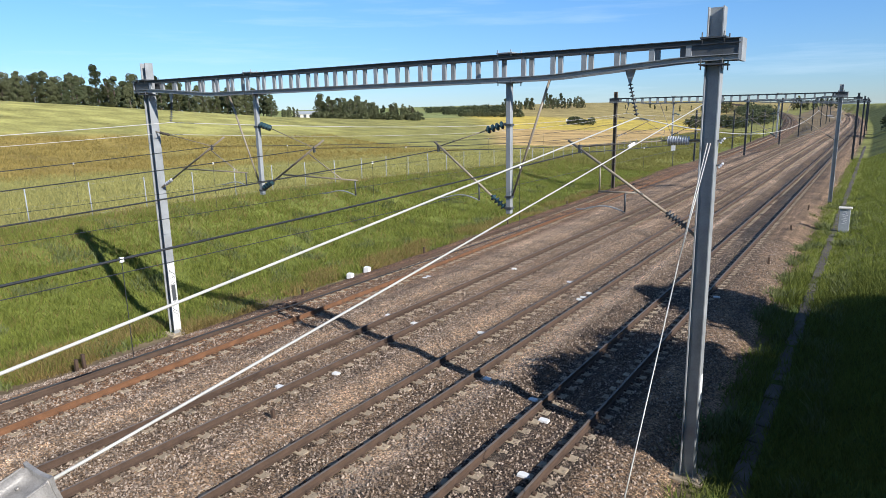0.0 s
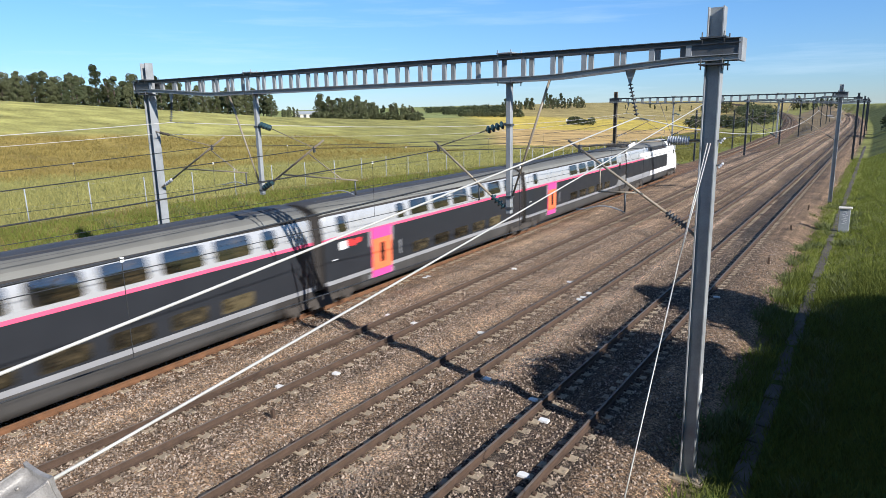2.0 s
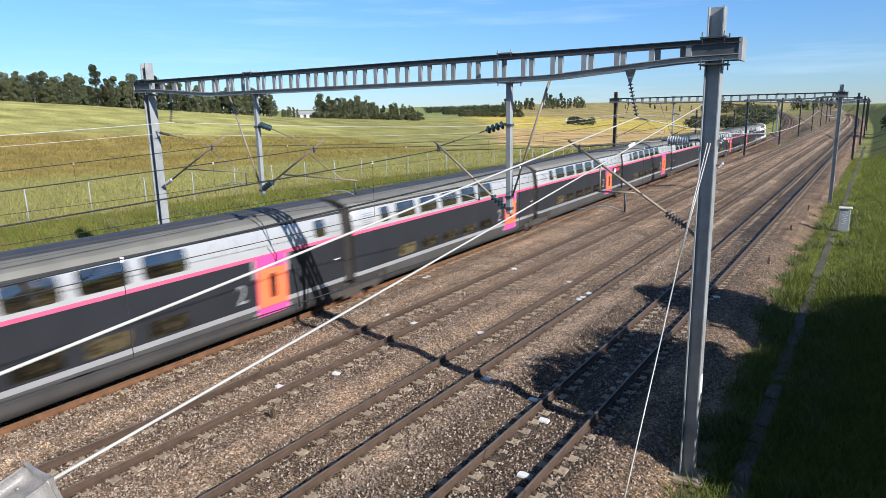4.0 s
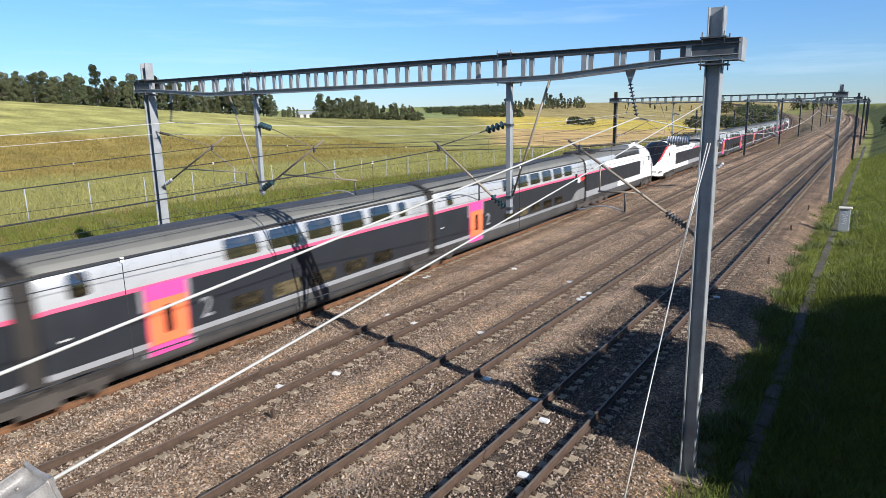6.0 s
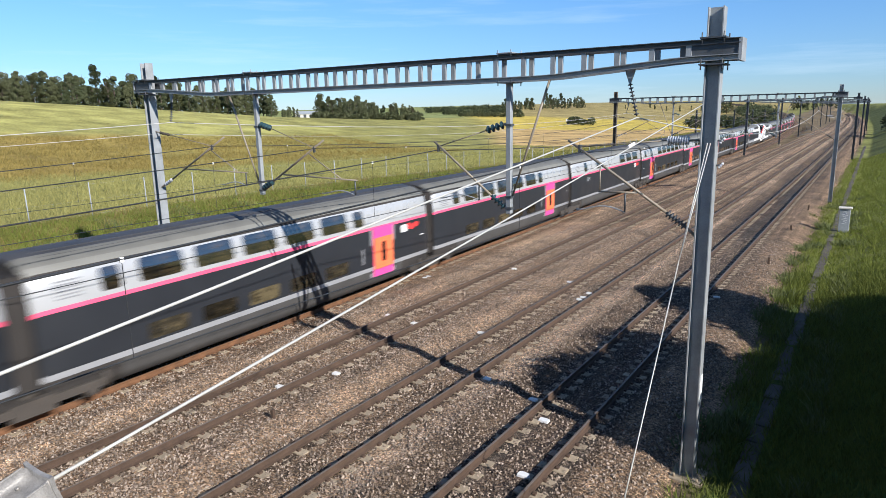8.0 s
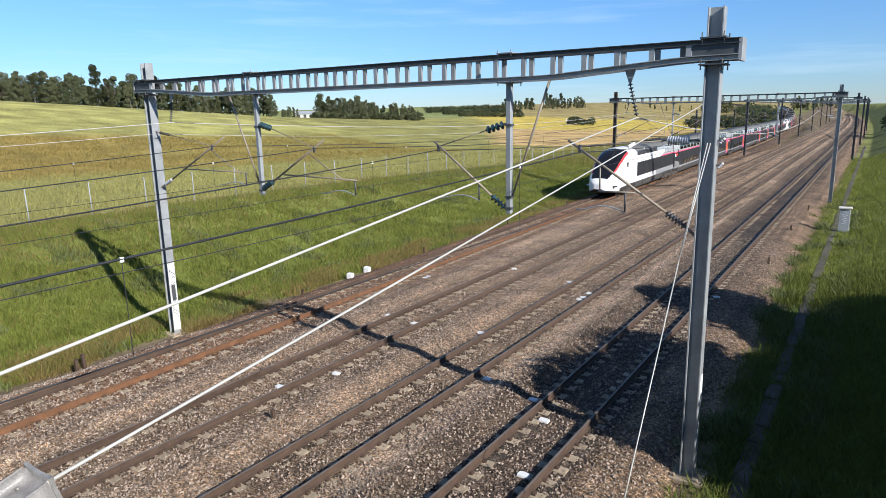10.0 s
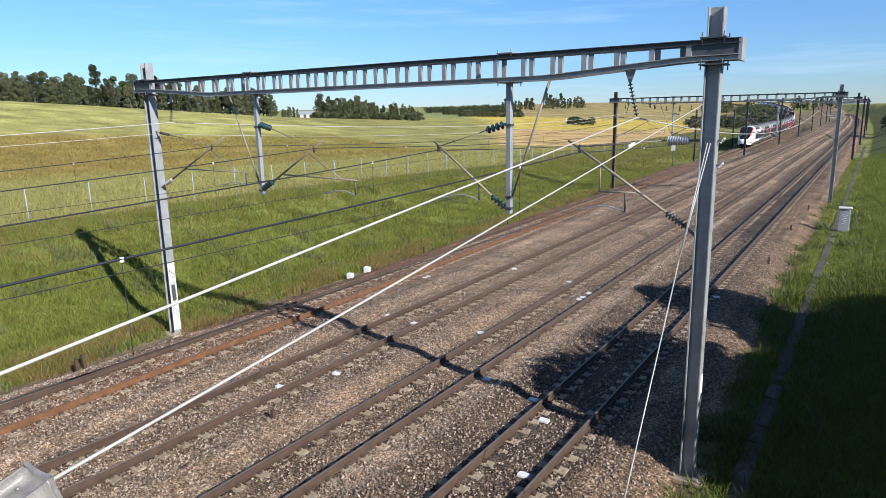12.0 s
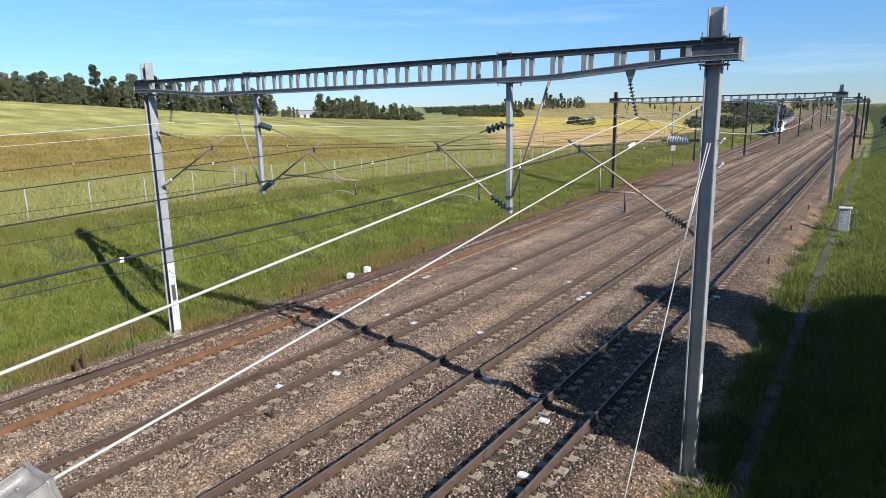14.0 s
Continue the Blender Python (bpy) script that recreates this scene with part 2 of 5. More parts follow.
# ---------------------------------------------------------------- ballast
def ballast_material():
    m = bpy.data.materials.new("stone_ballast")
    m.use_nodes = True
    n, l = m.node_tree.nodes, m.node_tree.links
    b = n["Principled BSDF"]
    b.inputs["Roughness"].default_value = 0.9
    tex = n.new("ShaderNodeTexCoord")
    vor = n.new("ShaderNodeTexVoronoi")
    vor.inputs["Scale"].default_value = 25.0
    l.new(tex.outputs["Object"], vor.inputs["Vector"])
    sep = n.new("ShaderNodeSeparateColor")
    l.new(vor.outputs["Color"], sep.inputs[0])
    ramp = n.new("ShaderNodeValToRGB")
    cols = [(0.0, (0.06, 0.041, 0.028)), (0.25, (0.14, 0.098, 0.067)), (0.5, (0.23, 0.165, 0.115)), (0.8, (0.35, 0.262, 0.19)), (1.0, (0.54, 0.42, 0.325))]
    while len(ramp.color_ramp.elements) < len(cols):
        ramp.color_ramp.elements.new(0.5)
    for e, (p, c) in zip(ramp.color_ramp.elements, cols):
        e.position, e.color = p, (*c, 1)
    l.new(sep.outputs[0], ramp.inputs[0])
    # clusters of paler and darker stones
    clump = n.new("ShaderNodeTexVoronoi")
    clump.inputs["Scale"].default_value = 8.0
    l.new(tex.outputs["Object"], clump.inputs["Vector"])
    csep, crng = n.new("ShaderNodeSeparateColor"), n.new("ShaderNodeMapRange")
    l.new(clump.outputs["Color"], csep.inputs[0])
    l.new(csep.outputs[0], crng.inputs[0])
    crng.inputs["To Min"].default_value, crng.inputs["To Max"].default_value = 0.72, 1.28
    att = n.new("ShaderNodeAttribute")
    att.attribute_name = "tone"
    big = n.new("ShaderNodeTexNoise")
    big.inputs["Scale"].default_value, big.inputs["Detail"].default_value = 0.6, 6
    l.new(tex.outputs["Object"], big.inputs["Vector"])
    rng = n.new("ShaderNodeMapRange")
    rng.inputs["From Min"].default_value, rng.inputs["From Max"].default_value = 0.3, 0.7
    rng.inputs["To Min"].default_value, rng.inputs["To Max"].default_value = 0.6, 1.35
    l.new(big.outputs[0], rng.inputs[0])
    mul = n.new("ShaderNodeMix")
    mul.data_type, mul.blend_type = 'RGBA', 'MULTIPLY'
    mul.inputs[0].default_value = 1
    l.new(ramp.outputs[0], mul.inputs[6])
    l.new(att.outputs["Color"], mul.inputs[7])
    mul2 = n.new("ShaderNodeMix")
    mul2.data_type, mul2.blend_type = 'RGBA', 'MULTIPLY'
    mul2.inputs[0].default_value = 1
    l.new(mul.outputs[2], mul2.inputs[6])
    both_scales = n.new("ShaderNodeMath")
    both_scales.operation = 'MULTIPLY'
    l.new(rng.outputs[0], both_scales.inputs[0])
    l.new(crng.outputs[0], both_scales.inputs[1])
    l.new(both_scales.outputs[0], mul2.inputs[7])
    l.new(mul2.outputs[2], b.inputs["Base Color"])
    bp = n.new("ShaderNodeBump")
    bp.invert = True
    bp.inputs["Strength"].default_value, bp.inputs["Distance"].default_value = 1.0, 0.05
    l.new(vor.outputs["Distance"], bp.inputs["Height"])
    l.new(bp.outputs[0], b.inputs["Normal"])
    return m


M_BALLAST = ballast_material()
BED = -0.205


def ballast_height(x):
    """Cross-section of the bed for straight track."""
    if x < -20.2:
        z = BED - 0.40 * smooth(-20.2, -21.9, x)
    elif x > -4.3:
        z = BED - 0.42 * smooth(-4.3, -2.4, x)
    else:
        z = BED
    for a, b in zip(TRACKS, TRACKS[1:]):
        z += (0.16 if b > -7 else 0.09) * math.exp(-((x - (a + b) / 2) / 0.55) ** 2)
    return z


def ballast_tone(x, y):
    """Rust brown near the outer track, pale heaps between the tracks, grey towards the east."""
    c = Vector((0.99, 0.87, 0.72))
    for k, (a, b) in enumerate(zip(TRACKS, TRACKS[1:])):
        mid = (a + b) / 2 - (0.45 if k == 2 else 0.0)
        wob = 0.25 * noise.noise(Vector((x * 0.4, y * 0.12, k)))
        c += Vector((0.58, 0.57, 0.54)) * math.exp(-((x - mid - wob) / 0.6) ** 2) * (0.8 + 0.4 * noise.noise(Vector((k * 7, y * 0.06, 1)))) * (2.2 if k == 2 else 1.0)
    # long streaks left by tamping along the line
    c *= 1.0 + 0.55 * noise.noise(Vector((x * 1.7, y * 0.03, 21))) + 0.50 * noise.noise(Vector((x * 4.5, y * 0.10, 31)))
    # oily brown beside the rails
    for a in TRACKS:
        c *= 1 - 0.16 * math.exp(-((x - a) / 0.9) ** 4)
        for q in (-0.75, 0.75):
            c *= 1 - 0.50 * math.exp(-((x - a - q) / 0.26) ** 2)
    rust = smooth(-16.4, -18.2, x)
    c = c.lerp(Vector((0.84, 0.62, 0.44)), rust)
    c = c * (1 - 0.56 * smooth(-8.45, -8.05, x) * (1 - 0.85 * smooth(-5.2, -4.5, x)))
    return tuple(max(q, 0.3) for q in c)


def build_ballast():
    ys = steps((-450, -60, 20), (-60, 5, 16), (5, 60, 180), (60, 120, 60), (120, 400, 56), (400, 1000, 30))
    xs = steps((-22.2, -20.2, 14), (-20.2, -4.4, 110), (-4.4, -2.35, 12))
    bm = bmesh.new()
    lay = bm.loops.layers.float_color.new("tone")
    rows = []
    for y in ys:
        row = []
        for x in xs:
            x = max(x, -22.2 + 5.7 * smooth(95, 150, y))
            u = x - bend(y) - bend_branch(min(y, 100)) * smooth(-16.3, -17.4, x) * (1 - smooth(95, 130, y))
            rough = 0.035 * noise.noise(Vector((x * 3.1, y * 3.1, 0))) + 0.03 * noise.noise(Vector((x * 0.8, y * 0.8, 4)))
            west = 0.45 * smooth(-16.0, -16.6, x) * smooth(120, 150, y)
            row.append(bm.verts.new((u, y, level(y) + ballast_height(x) + rough - west)))
        rows.append(row)
    for j in range(len(rows) - 1):
        for i in range(len(xs) - 1):
            f = bm.faces.new((rows[j][i], rows[j][i + 1], rows[j + 1][i + 1], rows[j + 1][i]))
            f.smooth = True
            for lp in f.loops:
                v = lp.vert.co
                lp[lay] = (*ballast_tone(v.x + bend(v.y) + bend_branch(min(v.y, 100)) * smooth(-16.3, -17.4, v.x), v.y), 1)
    tagged(part("ballast_bed", bm, M_BALLAST), "crushed stone ballast, brown and pale, under four tracks", "ballast", kind="structure")
    bm = bmesh.new()
    lay = bm.loops.layers.float_color.new("tone")
    rows = []
    for y in steps((60, 690, 126)):
        rows.append([bm.verts.new((centre(0, y) + q, y, level_of(0, y) + z - 0.006)) for q, z in ((-3.2, BED - 0.5), (-1.9, BED), (0, BED), (1.9, BED), (3.2, BED - 0.5))])
    for p, q in zip(rows, rows[1:]):
        for i in range(4):
            f = bm.faces.new((p[i], p[i + 1], q[i + 1], q[i]))
            for lp in f.loops:
                lp[lay] = (0.46, 0.37, 0.30, 1)
    tagged(part("branch_ballast", bm, M_BALLAST), "dark stone ballast under the diverging outer track", "ballast", kind="structure")


build_ballast()

# ---------------------------------------------------------------- tracks
RAIL_PROFILE = ((-0.07, -0.172), (0.07, -0.172), (0.07, -0.155), (0.012, -0.135), (0.012, -0.045), (0.034, -0.035), (0.036, -0.008), (0.028, 0.0), (-0.028, 0.0), (-0.036, -0.008), (-0.034, -0.035), (-0.012, -0.045), (-0.012, -0.135), (-0.07, -0.155))


def rail_mesh(k, side, mats):
    bm = bmesh.new()
    rings = []
    for y in steps((-450, -60, 8), (-60, 180, 24), (180, 460, 40), (460, 1000, 25)) if k else steps((-450, -60, 8), (-60, 60, 12), (60, 690, 120)):
        x = centre(k, y) + side * GAUGE / 2
        rings.append([bm.verts.new((x + px, y, level_of(k, y) + pz)) for px, pz in RAIL_PROFILE])
    n = len(RAIL_PROFILE)
    for p, q in zip(rings, rings[1:]):
        for i in range(n):
            f = bm.faces.new((p[i], p[(i + 1) % n], q[(i + 1) % n], q[i]))
            f.material_index = 1 if i == 7 else 0
    return mesh_of("rail", bm, *mats)


def sleeper_block_mesh():
    bm = bmesh.new()
    box(bm, -0.36, 0.36, -0.14, 0.14, -0.36, -0.182)
    for v in bm.verts:
        if v.co.z > -0.2:
            v.co.x *= 0.93
            v.co.y *= 0.86
    box(bm, -0.15, -0.08, -0.05, 0.05, -0.182, -0.135, 1)
    box(bm, 0.08, 0.15, -0.05, 0.05, -0.182, -0.135, 1)
    return mesh_of("sleeper_block", bm, M_CONCRETE, M_RAIL)


def build_tracks():
    block = sleeper_block_mesh()
    for k in range(4):
        red = k == 0
        t = thing("railway_track", pose(0, 0, 0), "rusty brown steel rails on concrete twin-block sleepers in ballast" if red else "brown steel rails with polished heads on concrete twin-block sleepers", "railway track", "parallel tracks", "structure")
        for side in (-1, 1):
            r = new("rail", rail_mesh(k, side, (M_RAIL_RED if red and side > 0 else M_RAIL, M_RAIL_TOP_RED if red else M_RAIL_TOP)))
            r.parent = t
        rng = random.Random(k)
        y = 3.0 + 0.1 * k
        while y < 90:
            for side in (-1, 1):
                s = new("sleeper_block", block)
                s.parent = t
                s.location = (centre(k, y) + side * GAUGE / 2 + rng.uniform(-0.015, 0.015), y + rng.uniform(-0.02, 0.02), level_of(k, y) + rng.uniform(-0.012, 0.004))
            y += 0.6
        bm = bmesh.new()
        while y < (520 if k == 0 else 330):
            for side in (-1, 1):
                x = centre(k, y) + side * GAUGE / 2
                box(bm, x - 0.34, x + 0.34, y - 0.13, y + 0.13, level_of(k, y) - 0.36, level_of(k, y) - 0.185)
            y += 0.6
        tagged(part("distant_sleepers", bm, M_CONCRETE, t), kind="stuff")


build_tracks()


# ---------------------------------------------------------------- gantries
GY = (14.1, 64.4)


def h_column(z0, z1, w=0.30, d=0.30):
    """A rolled H section: flanges face east and west, the web faces along the line."""
    bm = bmesh.new()
    box(bm, -w / 2, -w / 2 + 0.022, -d / 2, d / 2, z0, z1)
    box(bm, w / 2 - 0.022, w / 2, -d / 2, d / 2, z0, z1)
    box(bm, -w / 2 + 0.022, w / 2 - 0.022, -0.01, 0.01, z0, z1)
    for z in (z0 + 0.02, z1 - 0.6, z1 - 1.05):
        box(bm, -w / 2 + 0.022, w / 2 - 0.022, -d / 2 + 0.02, -0.011, z, z + 0.02)
    return bm


def beam_bottom(x, xl, xr):
    """The lower chord dips away from the ends of the beam."""
    e = min(x - xl, xr - x)
    return 8.58 - 0.22 * min(max((e - 0.5) / 3.0, 0.0), 1.0)


def channel_run(xs, y, z, w, h, lip):
    """A run of C channel along x whose underside follows z(x); the lips point along lip."""
    bm = bmesh.new()
    prof = ((-lip * w / 2, 0), (lip * w / 2, 0), (lip * w / 2, 0.014), (-lip * (w / 2 - 0.014), 0.014), (-lip * (w / 2 - 0.014), h - 0.014), (lip * w / 2, h - 0.014), (lip * w / 2, h), (-lip * w / 2, h))
    rings = [[bm.verts.new((x, y + py, z(x) + pz)) for py, pz in prof] for x in xs]
    for p, q in zip(rings, rings[1:]):
        for i in range(8):
            bm.faces.new((p[i], p[(i + 1) % 8], q[(i + 1) % 8], q[i]))
    bm.faces.new(rings[0][::-1])
    bm.faces.new(rings[-1])
    bmesh.ops.recalc_face_normals(bm, faces=bm.faces)
    return bm


def string(g, name, a, b, discs, r, mat, label=""):
    return part(name, insulator(a, b, discs, r), mat, g, label)


def bent_arm(x0, x1, z0):
    """The curved steady arm that holds the contact wire aside."""
    bm = bmesh.new()
    tube(bm, [(x0 + (x1 - x0) * u, 0.0, z0 + 0.13 * math.sin(math.pi * min(u * 1.15, 1)) * (1 - 0.3 * u)) for u in [i / 10 for i in range(11)]], 0.017, 6)
    return bm


def cantilever(g, kind):
    """Swivelling bracket of one track: lower strut, top tie, registration arm and steady arm, with insulators."""
    D = {
        "west_mast": dict(foot=(-21.85, 5.18), i0=(-21.62, 5.29), i1=(-21.15, 5.51), tip=(-18.08, 7.02), top=(-21.85, 7.2), t0=(-21.62, 7.17), t1=(-21.06, 7.09), tie=(-18.74, 6.72), arm=((-20.44, 5.90), (-17.05, 5.88)), brace=((-18.83, 6.59), (-17.55, 5.92)), drop=-17.13, steady=-18.4, ins=M_PORCELAIN, low=1),
        "west_drop": dict(foot=(-16.34, 5.38), i0=(-16.28, 5.43), i1=(-15.84, 5.65), tip=(-13.58, 6.95), top=(-16.32, 7.43), t0=(-16.25, 7.42), t1=(-15.77, 7.30), tie=(-13.97, 6.72), arm=((-15.41, 5.88), (-12.34, 5.82)), brace=((-14.24, 6.57), (-12.93, 5.83)), drop=-12.42, steady=-13.75, ins=M_GLASS_BLUE, low=4),
        "east_drop": dict(foot=(-7.48, 5.31), i0=(-7.55, 5.35), i1=(-7.92, 5.62), tip=(-9.62, 6.95), top=(-7.5, 7.40), t0=(-7.58, 7.37), t1=(-8.07, 7.23), tie=(-9.50, 6.82), arm=None, brace=None, drop=-8.28, steady=-9.55, ins=M_GLASS_BLUE, low=4),
        "east_mast": dict(foot=(-2.99, 5.02), i0=(-3.22, 5.22), i1=(-3.62, 5.49), tip=(-5.90, 7.01), top=(-2.99, 7.03), t0=(-3.23, 7.02), t1=(-3.68, 7.02), tie=(-5.62, 6.86), arm=((-4.27, 5.88), (-5.15, 5.87)), brace=((-5.12, 5.86), (-5.12, 6.42)), drop=-4.53, steady=-5.67, ins=M_PORCELAIN, low=8),
    }[kind]
    p = lambda q: (q[0], 0.0, q[1])
    bm = bmesh.new()
    tube(bm, [p(D["foot"]), p(D["i0"])], 0.035, 8)
    tube(bm, [p(D["i1"]), p(D["tip"])], 0.030, 10)
    strut = part("cantilever_strut", bm, M_TUBE, g, "slanting grimy steel strut tube")
    string(strut, "strut_insulator", p(D["i0"]), p(D["i1"]), 6 if D["low"] == 8 else 4, 0.065 if D["low"] == 1 else 0.095, D["ins"] if D["low"] != 8 else M_STEEL_DARK)
    bm = bmesh.new()
    tube(bm, [p(D["top"]), p(D["t0"])], 0.025, 8)
    tube(bm, [p(D["t1"]), p(D["tie"])], 0.014, 8)
    tie = part("top_tie", bm, M_TUBE, g)
    string(tie, "tie_insulator", p(D["t0"]), p(D["t1"]), 9 if D["low"] == 8 else 4, 0.055 if D["low"] == 1 else 0.10, M_BROWN_STEEL if D["low"] == 1 else D["ins"])
    sx, sz = D["tie"]
    bm = bmesh.new()
    box(bm, sx - 0.025, sx + 0.025, -0.03, 0.03, sz - 0.13, sz + 0.05)
    part("wire_saddle", bm, M_STEEL_DARK, g)
    if D["arm"]:
        part("registration_arm", bar(p(D["arm"][0]), p(D["arm"][1]), 0.022), M_TUBE, g)
        part("brace", bar(p(D["brace"][0]), p(D["brace"][1]), 0.018), M_TUBE, g)
        zd = D["arm"][1][1]
    else:
        zd = 5.92
    part("drop_bracket", bar((D["drop"], 0, zd), (D["drop"], 0, zd - 0.43), 0.022), M_STEEL_DARK, g)
    part("steady_arm", bent_arm(D["drop"], D["steady"], zd - 0.44), M_STEEL, g)


def build_gantry(y, dz, xl, xr, label, full=True, mat=M_STEEL, west=None):
    g = thing("catenary_gantry", pose(-bend(y), y, dz), label, "railway gantry", "gantries over the tracks")
    for x in (xl, xr):
        c = part("mast", h_column(-0.5, 9.60), west if west and x == xl else mat, g)
        c.location.x = x
        bm = bmesh.new()
        box(bm, x - 0.36, x + 0.36, -0.36, 0.36, -1.2, -0.48)
        for sx in (-1, 1):
            for sy in (-1, 1):
                tube(bm, [(x + sx * 0.25, sy * 0.25, -0.48), (x + sx * 0.25, sy * 0.25, -0.40)], 0.025, 6)
        part("foundation", bm, M_CONCRETE, g, "concrete mast footing")
    a, b = xl - 0.55, xr + 0.50
    n = 26 if full else 16
    xs = [a + (b - a) * i / 48 for i in range(49)]
    for sy in (-1, 1):
        part("top_chord", channel_run([a, b], sy * 0.21, lambda x: 8.85 + 0.04, 0.10, 0.10, sy), M_STEEL_DARK, g, "dark steel top chord")
        part("bottom_chord", channel_run(xs, sy * 0.21, lambda x: beam_bottom(x, xl, xr), 0.10, 0.11, sy), M_STEEL, g)
        for i in range(n):
            x = xl + 0.45 + (xr - xl - 0.9) * i / (n - 1)
            bm = bmesh.new()
            box(bm, x - 0.055, x + 0.055, sy * 0.21 - 0.03, sy * 0.21 + 0.03, beam_bottom(x, xl, xr) + 0.111, 8.889)
            part("batten", bm, M_STEEL, g)
        for x0, x1 in ((a, xl + 0.45), (xr - 0.62, b)):
            bm = bmesh.new()
            box(bm, x0, x1, sy * 0.21 - 0.006, sy * 0.21 + 0.006, 8.66, 8.89)
            part("web_plate", bm, M_STEEL_DARK, g)
    for e in (a, b):
        bm = bmesh.new()
        box(bm, e - 0.03, e + 0.03, -0.24, 0.24, 8.56, 8.99)
        part("end_plate", bm, M_STEEL, g)
    for x in (xl, xr):
        for z in (8.50, 9.00):
            bm = bmesh.new()
            box(bm, x - 0.24, x + 0.24, -0.30, 0.30, z, z + 0.03)
            for sx in (-1, 1):
                for sy in (-1, 1):
                    tube(bm, [(x + sx * 0.20, sy * 0.28, z - 0.09), (x + sx * 0.20, sy * 0.28, z + 0.12)], 0.014, 6)
            part("clamp_plate", bm, M_STEEL_DARK, g)
    if not full:
        return g
    for x, top, low in ((-7.42, (-6.38, 8.38), (-7.33, 5.65)), (-16.38, (-17.64, 8.38), (-16.46, 5.46))):
        bm = bmesh.new()
        box(bm, x - 0.065, x + 0.065, -0.065, 0.065, 5.2, 8.38)
        bmesh.ops.bevel(bm, geom=bm.edges[:], offset=0.012, segments=1, affect='EDGES')
        part("drop_post", bm, M_STEEL, g)
        for z in (5.34, 5.62, 7.36):
            bm = bmesh.new()
            box(bm, x - 0.085, x + 0.085, -0.085, 0.085, z - 0.03, z + 0.03)
            part("pole_band", bm, M_STEEL_DARK, g)
        bm = bmesh.new()
        tube(bm, [(top[0], 0, top[1]), (low[0], 0, low[1])], [0.032, 0.026], 8)
        part("stay_rod", bm, M_TUBE, g)
        for z in (8.335, 9.0):
            bm = bmesh.new()
            box(bm, x - 0.20, x + 0.20, -0.28, 0.28, z, z + 0.025)
            for sx in (-0.17, 0.17):
                for sy in (-0.26, 0.26):
                    tube(bm, [(x + sx, sy, z - 0.06), (x + sx, sy, z + 0.09)], 0.012, 6)
            part("post_clamp", bm, M_STEEL if z > 8.5 else M_STEEL_DARK, g)
    for k in ("west_mast", "west_drop", "east_drop", "east_mast"):
        cantilever(g, k)
    # hanging feeder insulators below the beam
    for x0, x1 in ((-4.52, -4.34), (-20.72, -20.90)):
        bm = bmesh.new()
        v = [bm.verts.new(q) for q in ((x0 - 0.12, -0.02, 8.52), (x0 + 0.12, -0.02, 8.52), (x0 + 0.02, -0.02, 8.22), (x0 - 0.02, -0.02, 8.22))]
        f = bm.faces.new(v)
        for q in bmesh.ops.extrude_face_region(bm, geom=[f])["geom"]:
            if isinstance(q, bmesh.types.BMVert):
                q.co.y += 0.04
        bmesh.ops.recalc_face_normals(bm, faces=bm.faces)
        hang = part("hanger_plate", bm, M_STEEL, g)
        part("hanging_insulator", insulator((x0, 0, 8.22), (x1, 0, 7.53), 9, 0.055, 0.012), M_STEEL_DARK, hang)
    # insulated fittings behind the east mast
    for z in (7.02, 6.52):
        arm = part("fitting_arm", bar((xr + 0.15, 0.05, z), (xr + 0.22, 0.05, z), 0.02), M_STEEL_DARK, g)
        part("fitting_insulator", insulator((xr + 0.20, 0.05, z - 0.05), (xr + 0.29, 0.05, z + 0.06), 3, 0.032, 0.014), M_PORCELAIN, arm)
    # number plates as plain pale bars
    for x, z in ((xr, 1.95), (xl, 1.45)):
        bm = bmesh.new()
        box(bm, x + 0.152, x + 0.165, -0.11, 0.11, z - 0.62, z)
        if x == xl:
            part("dark_tag", bm, M_STEEL_DARK, g).scale = (1, 0.7, 1)
        if x == xr:
            part("number_plate", bm, M_WHITE, g, "white enamel plate")
    return g


XL, XR = -22.0, -2.84
gantry = build_gantry(GY[0], 0.0, XL, XR, "grey steel portal gantry spanning four tracks on H-section masts")
M_CHALK = material("peeling_white_paint", [(0.30, (0.20, 0.19, 0.18)), (0.42, (0.55, 0.54, 0.52)), (0.7, (0.68, 0.67, 0.65))], 9, 40, 0.8, 0.0, 0.2)
bm = bmesh.new()
box(bm, XL + 0.150, XL + 0.154, -0.145, 0.145, -0.35, 2.3)
part("painted_patch", bm, M_CHALK, gantry, "peeling white paint with grey scribbles")
for i in range(7):
    bm = bmesh.new()
    tube(bm, [(XL + 0.156, 0.11 * math.sin(2.1 * i + 1.3 * q), 0.1 + 0.27 * i + 0.09 * q) for q in range(5)], 0.008, 4)
    part("scribble", bm, M_STEEL_DARK, gantry, "grey scribble")
build_gantry(GY[1], level(GY[1]) - 0.25, XL, XR, "grey steel portal gantry standing farther along the line", True, M_STEEL, M_BROWN_STEEL)
for gy in (117.0, 162.0, 203.0, 248.0, 293.0, 338.0, 383.0):
    build_gantry(gy, level(gy) - 0.2, -18.0, XR, "distant steel portal gantry over three tracks", False, M_STEEL_DARK)


# ---------------------------------------------------------------- overhead wires
SPAN = 50.3
WIRE_X = (-18.45, -13.85, -9.58, -5.72)


def wire_x(k, y):
    return WIRE_X[k] - (bend_branch(y) if k == 0 else bend(y))


def sag(y, depth):
    u = ((y - 14.1) / SPAN) % 1.0
    return 4 * depth * u * (1 - u)


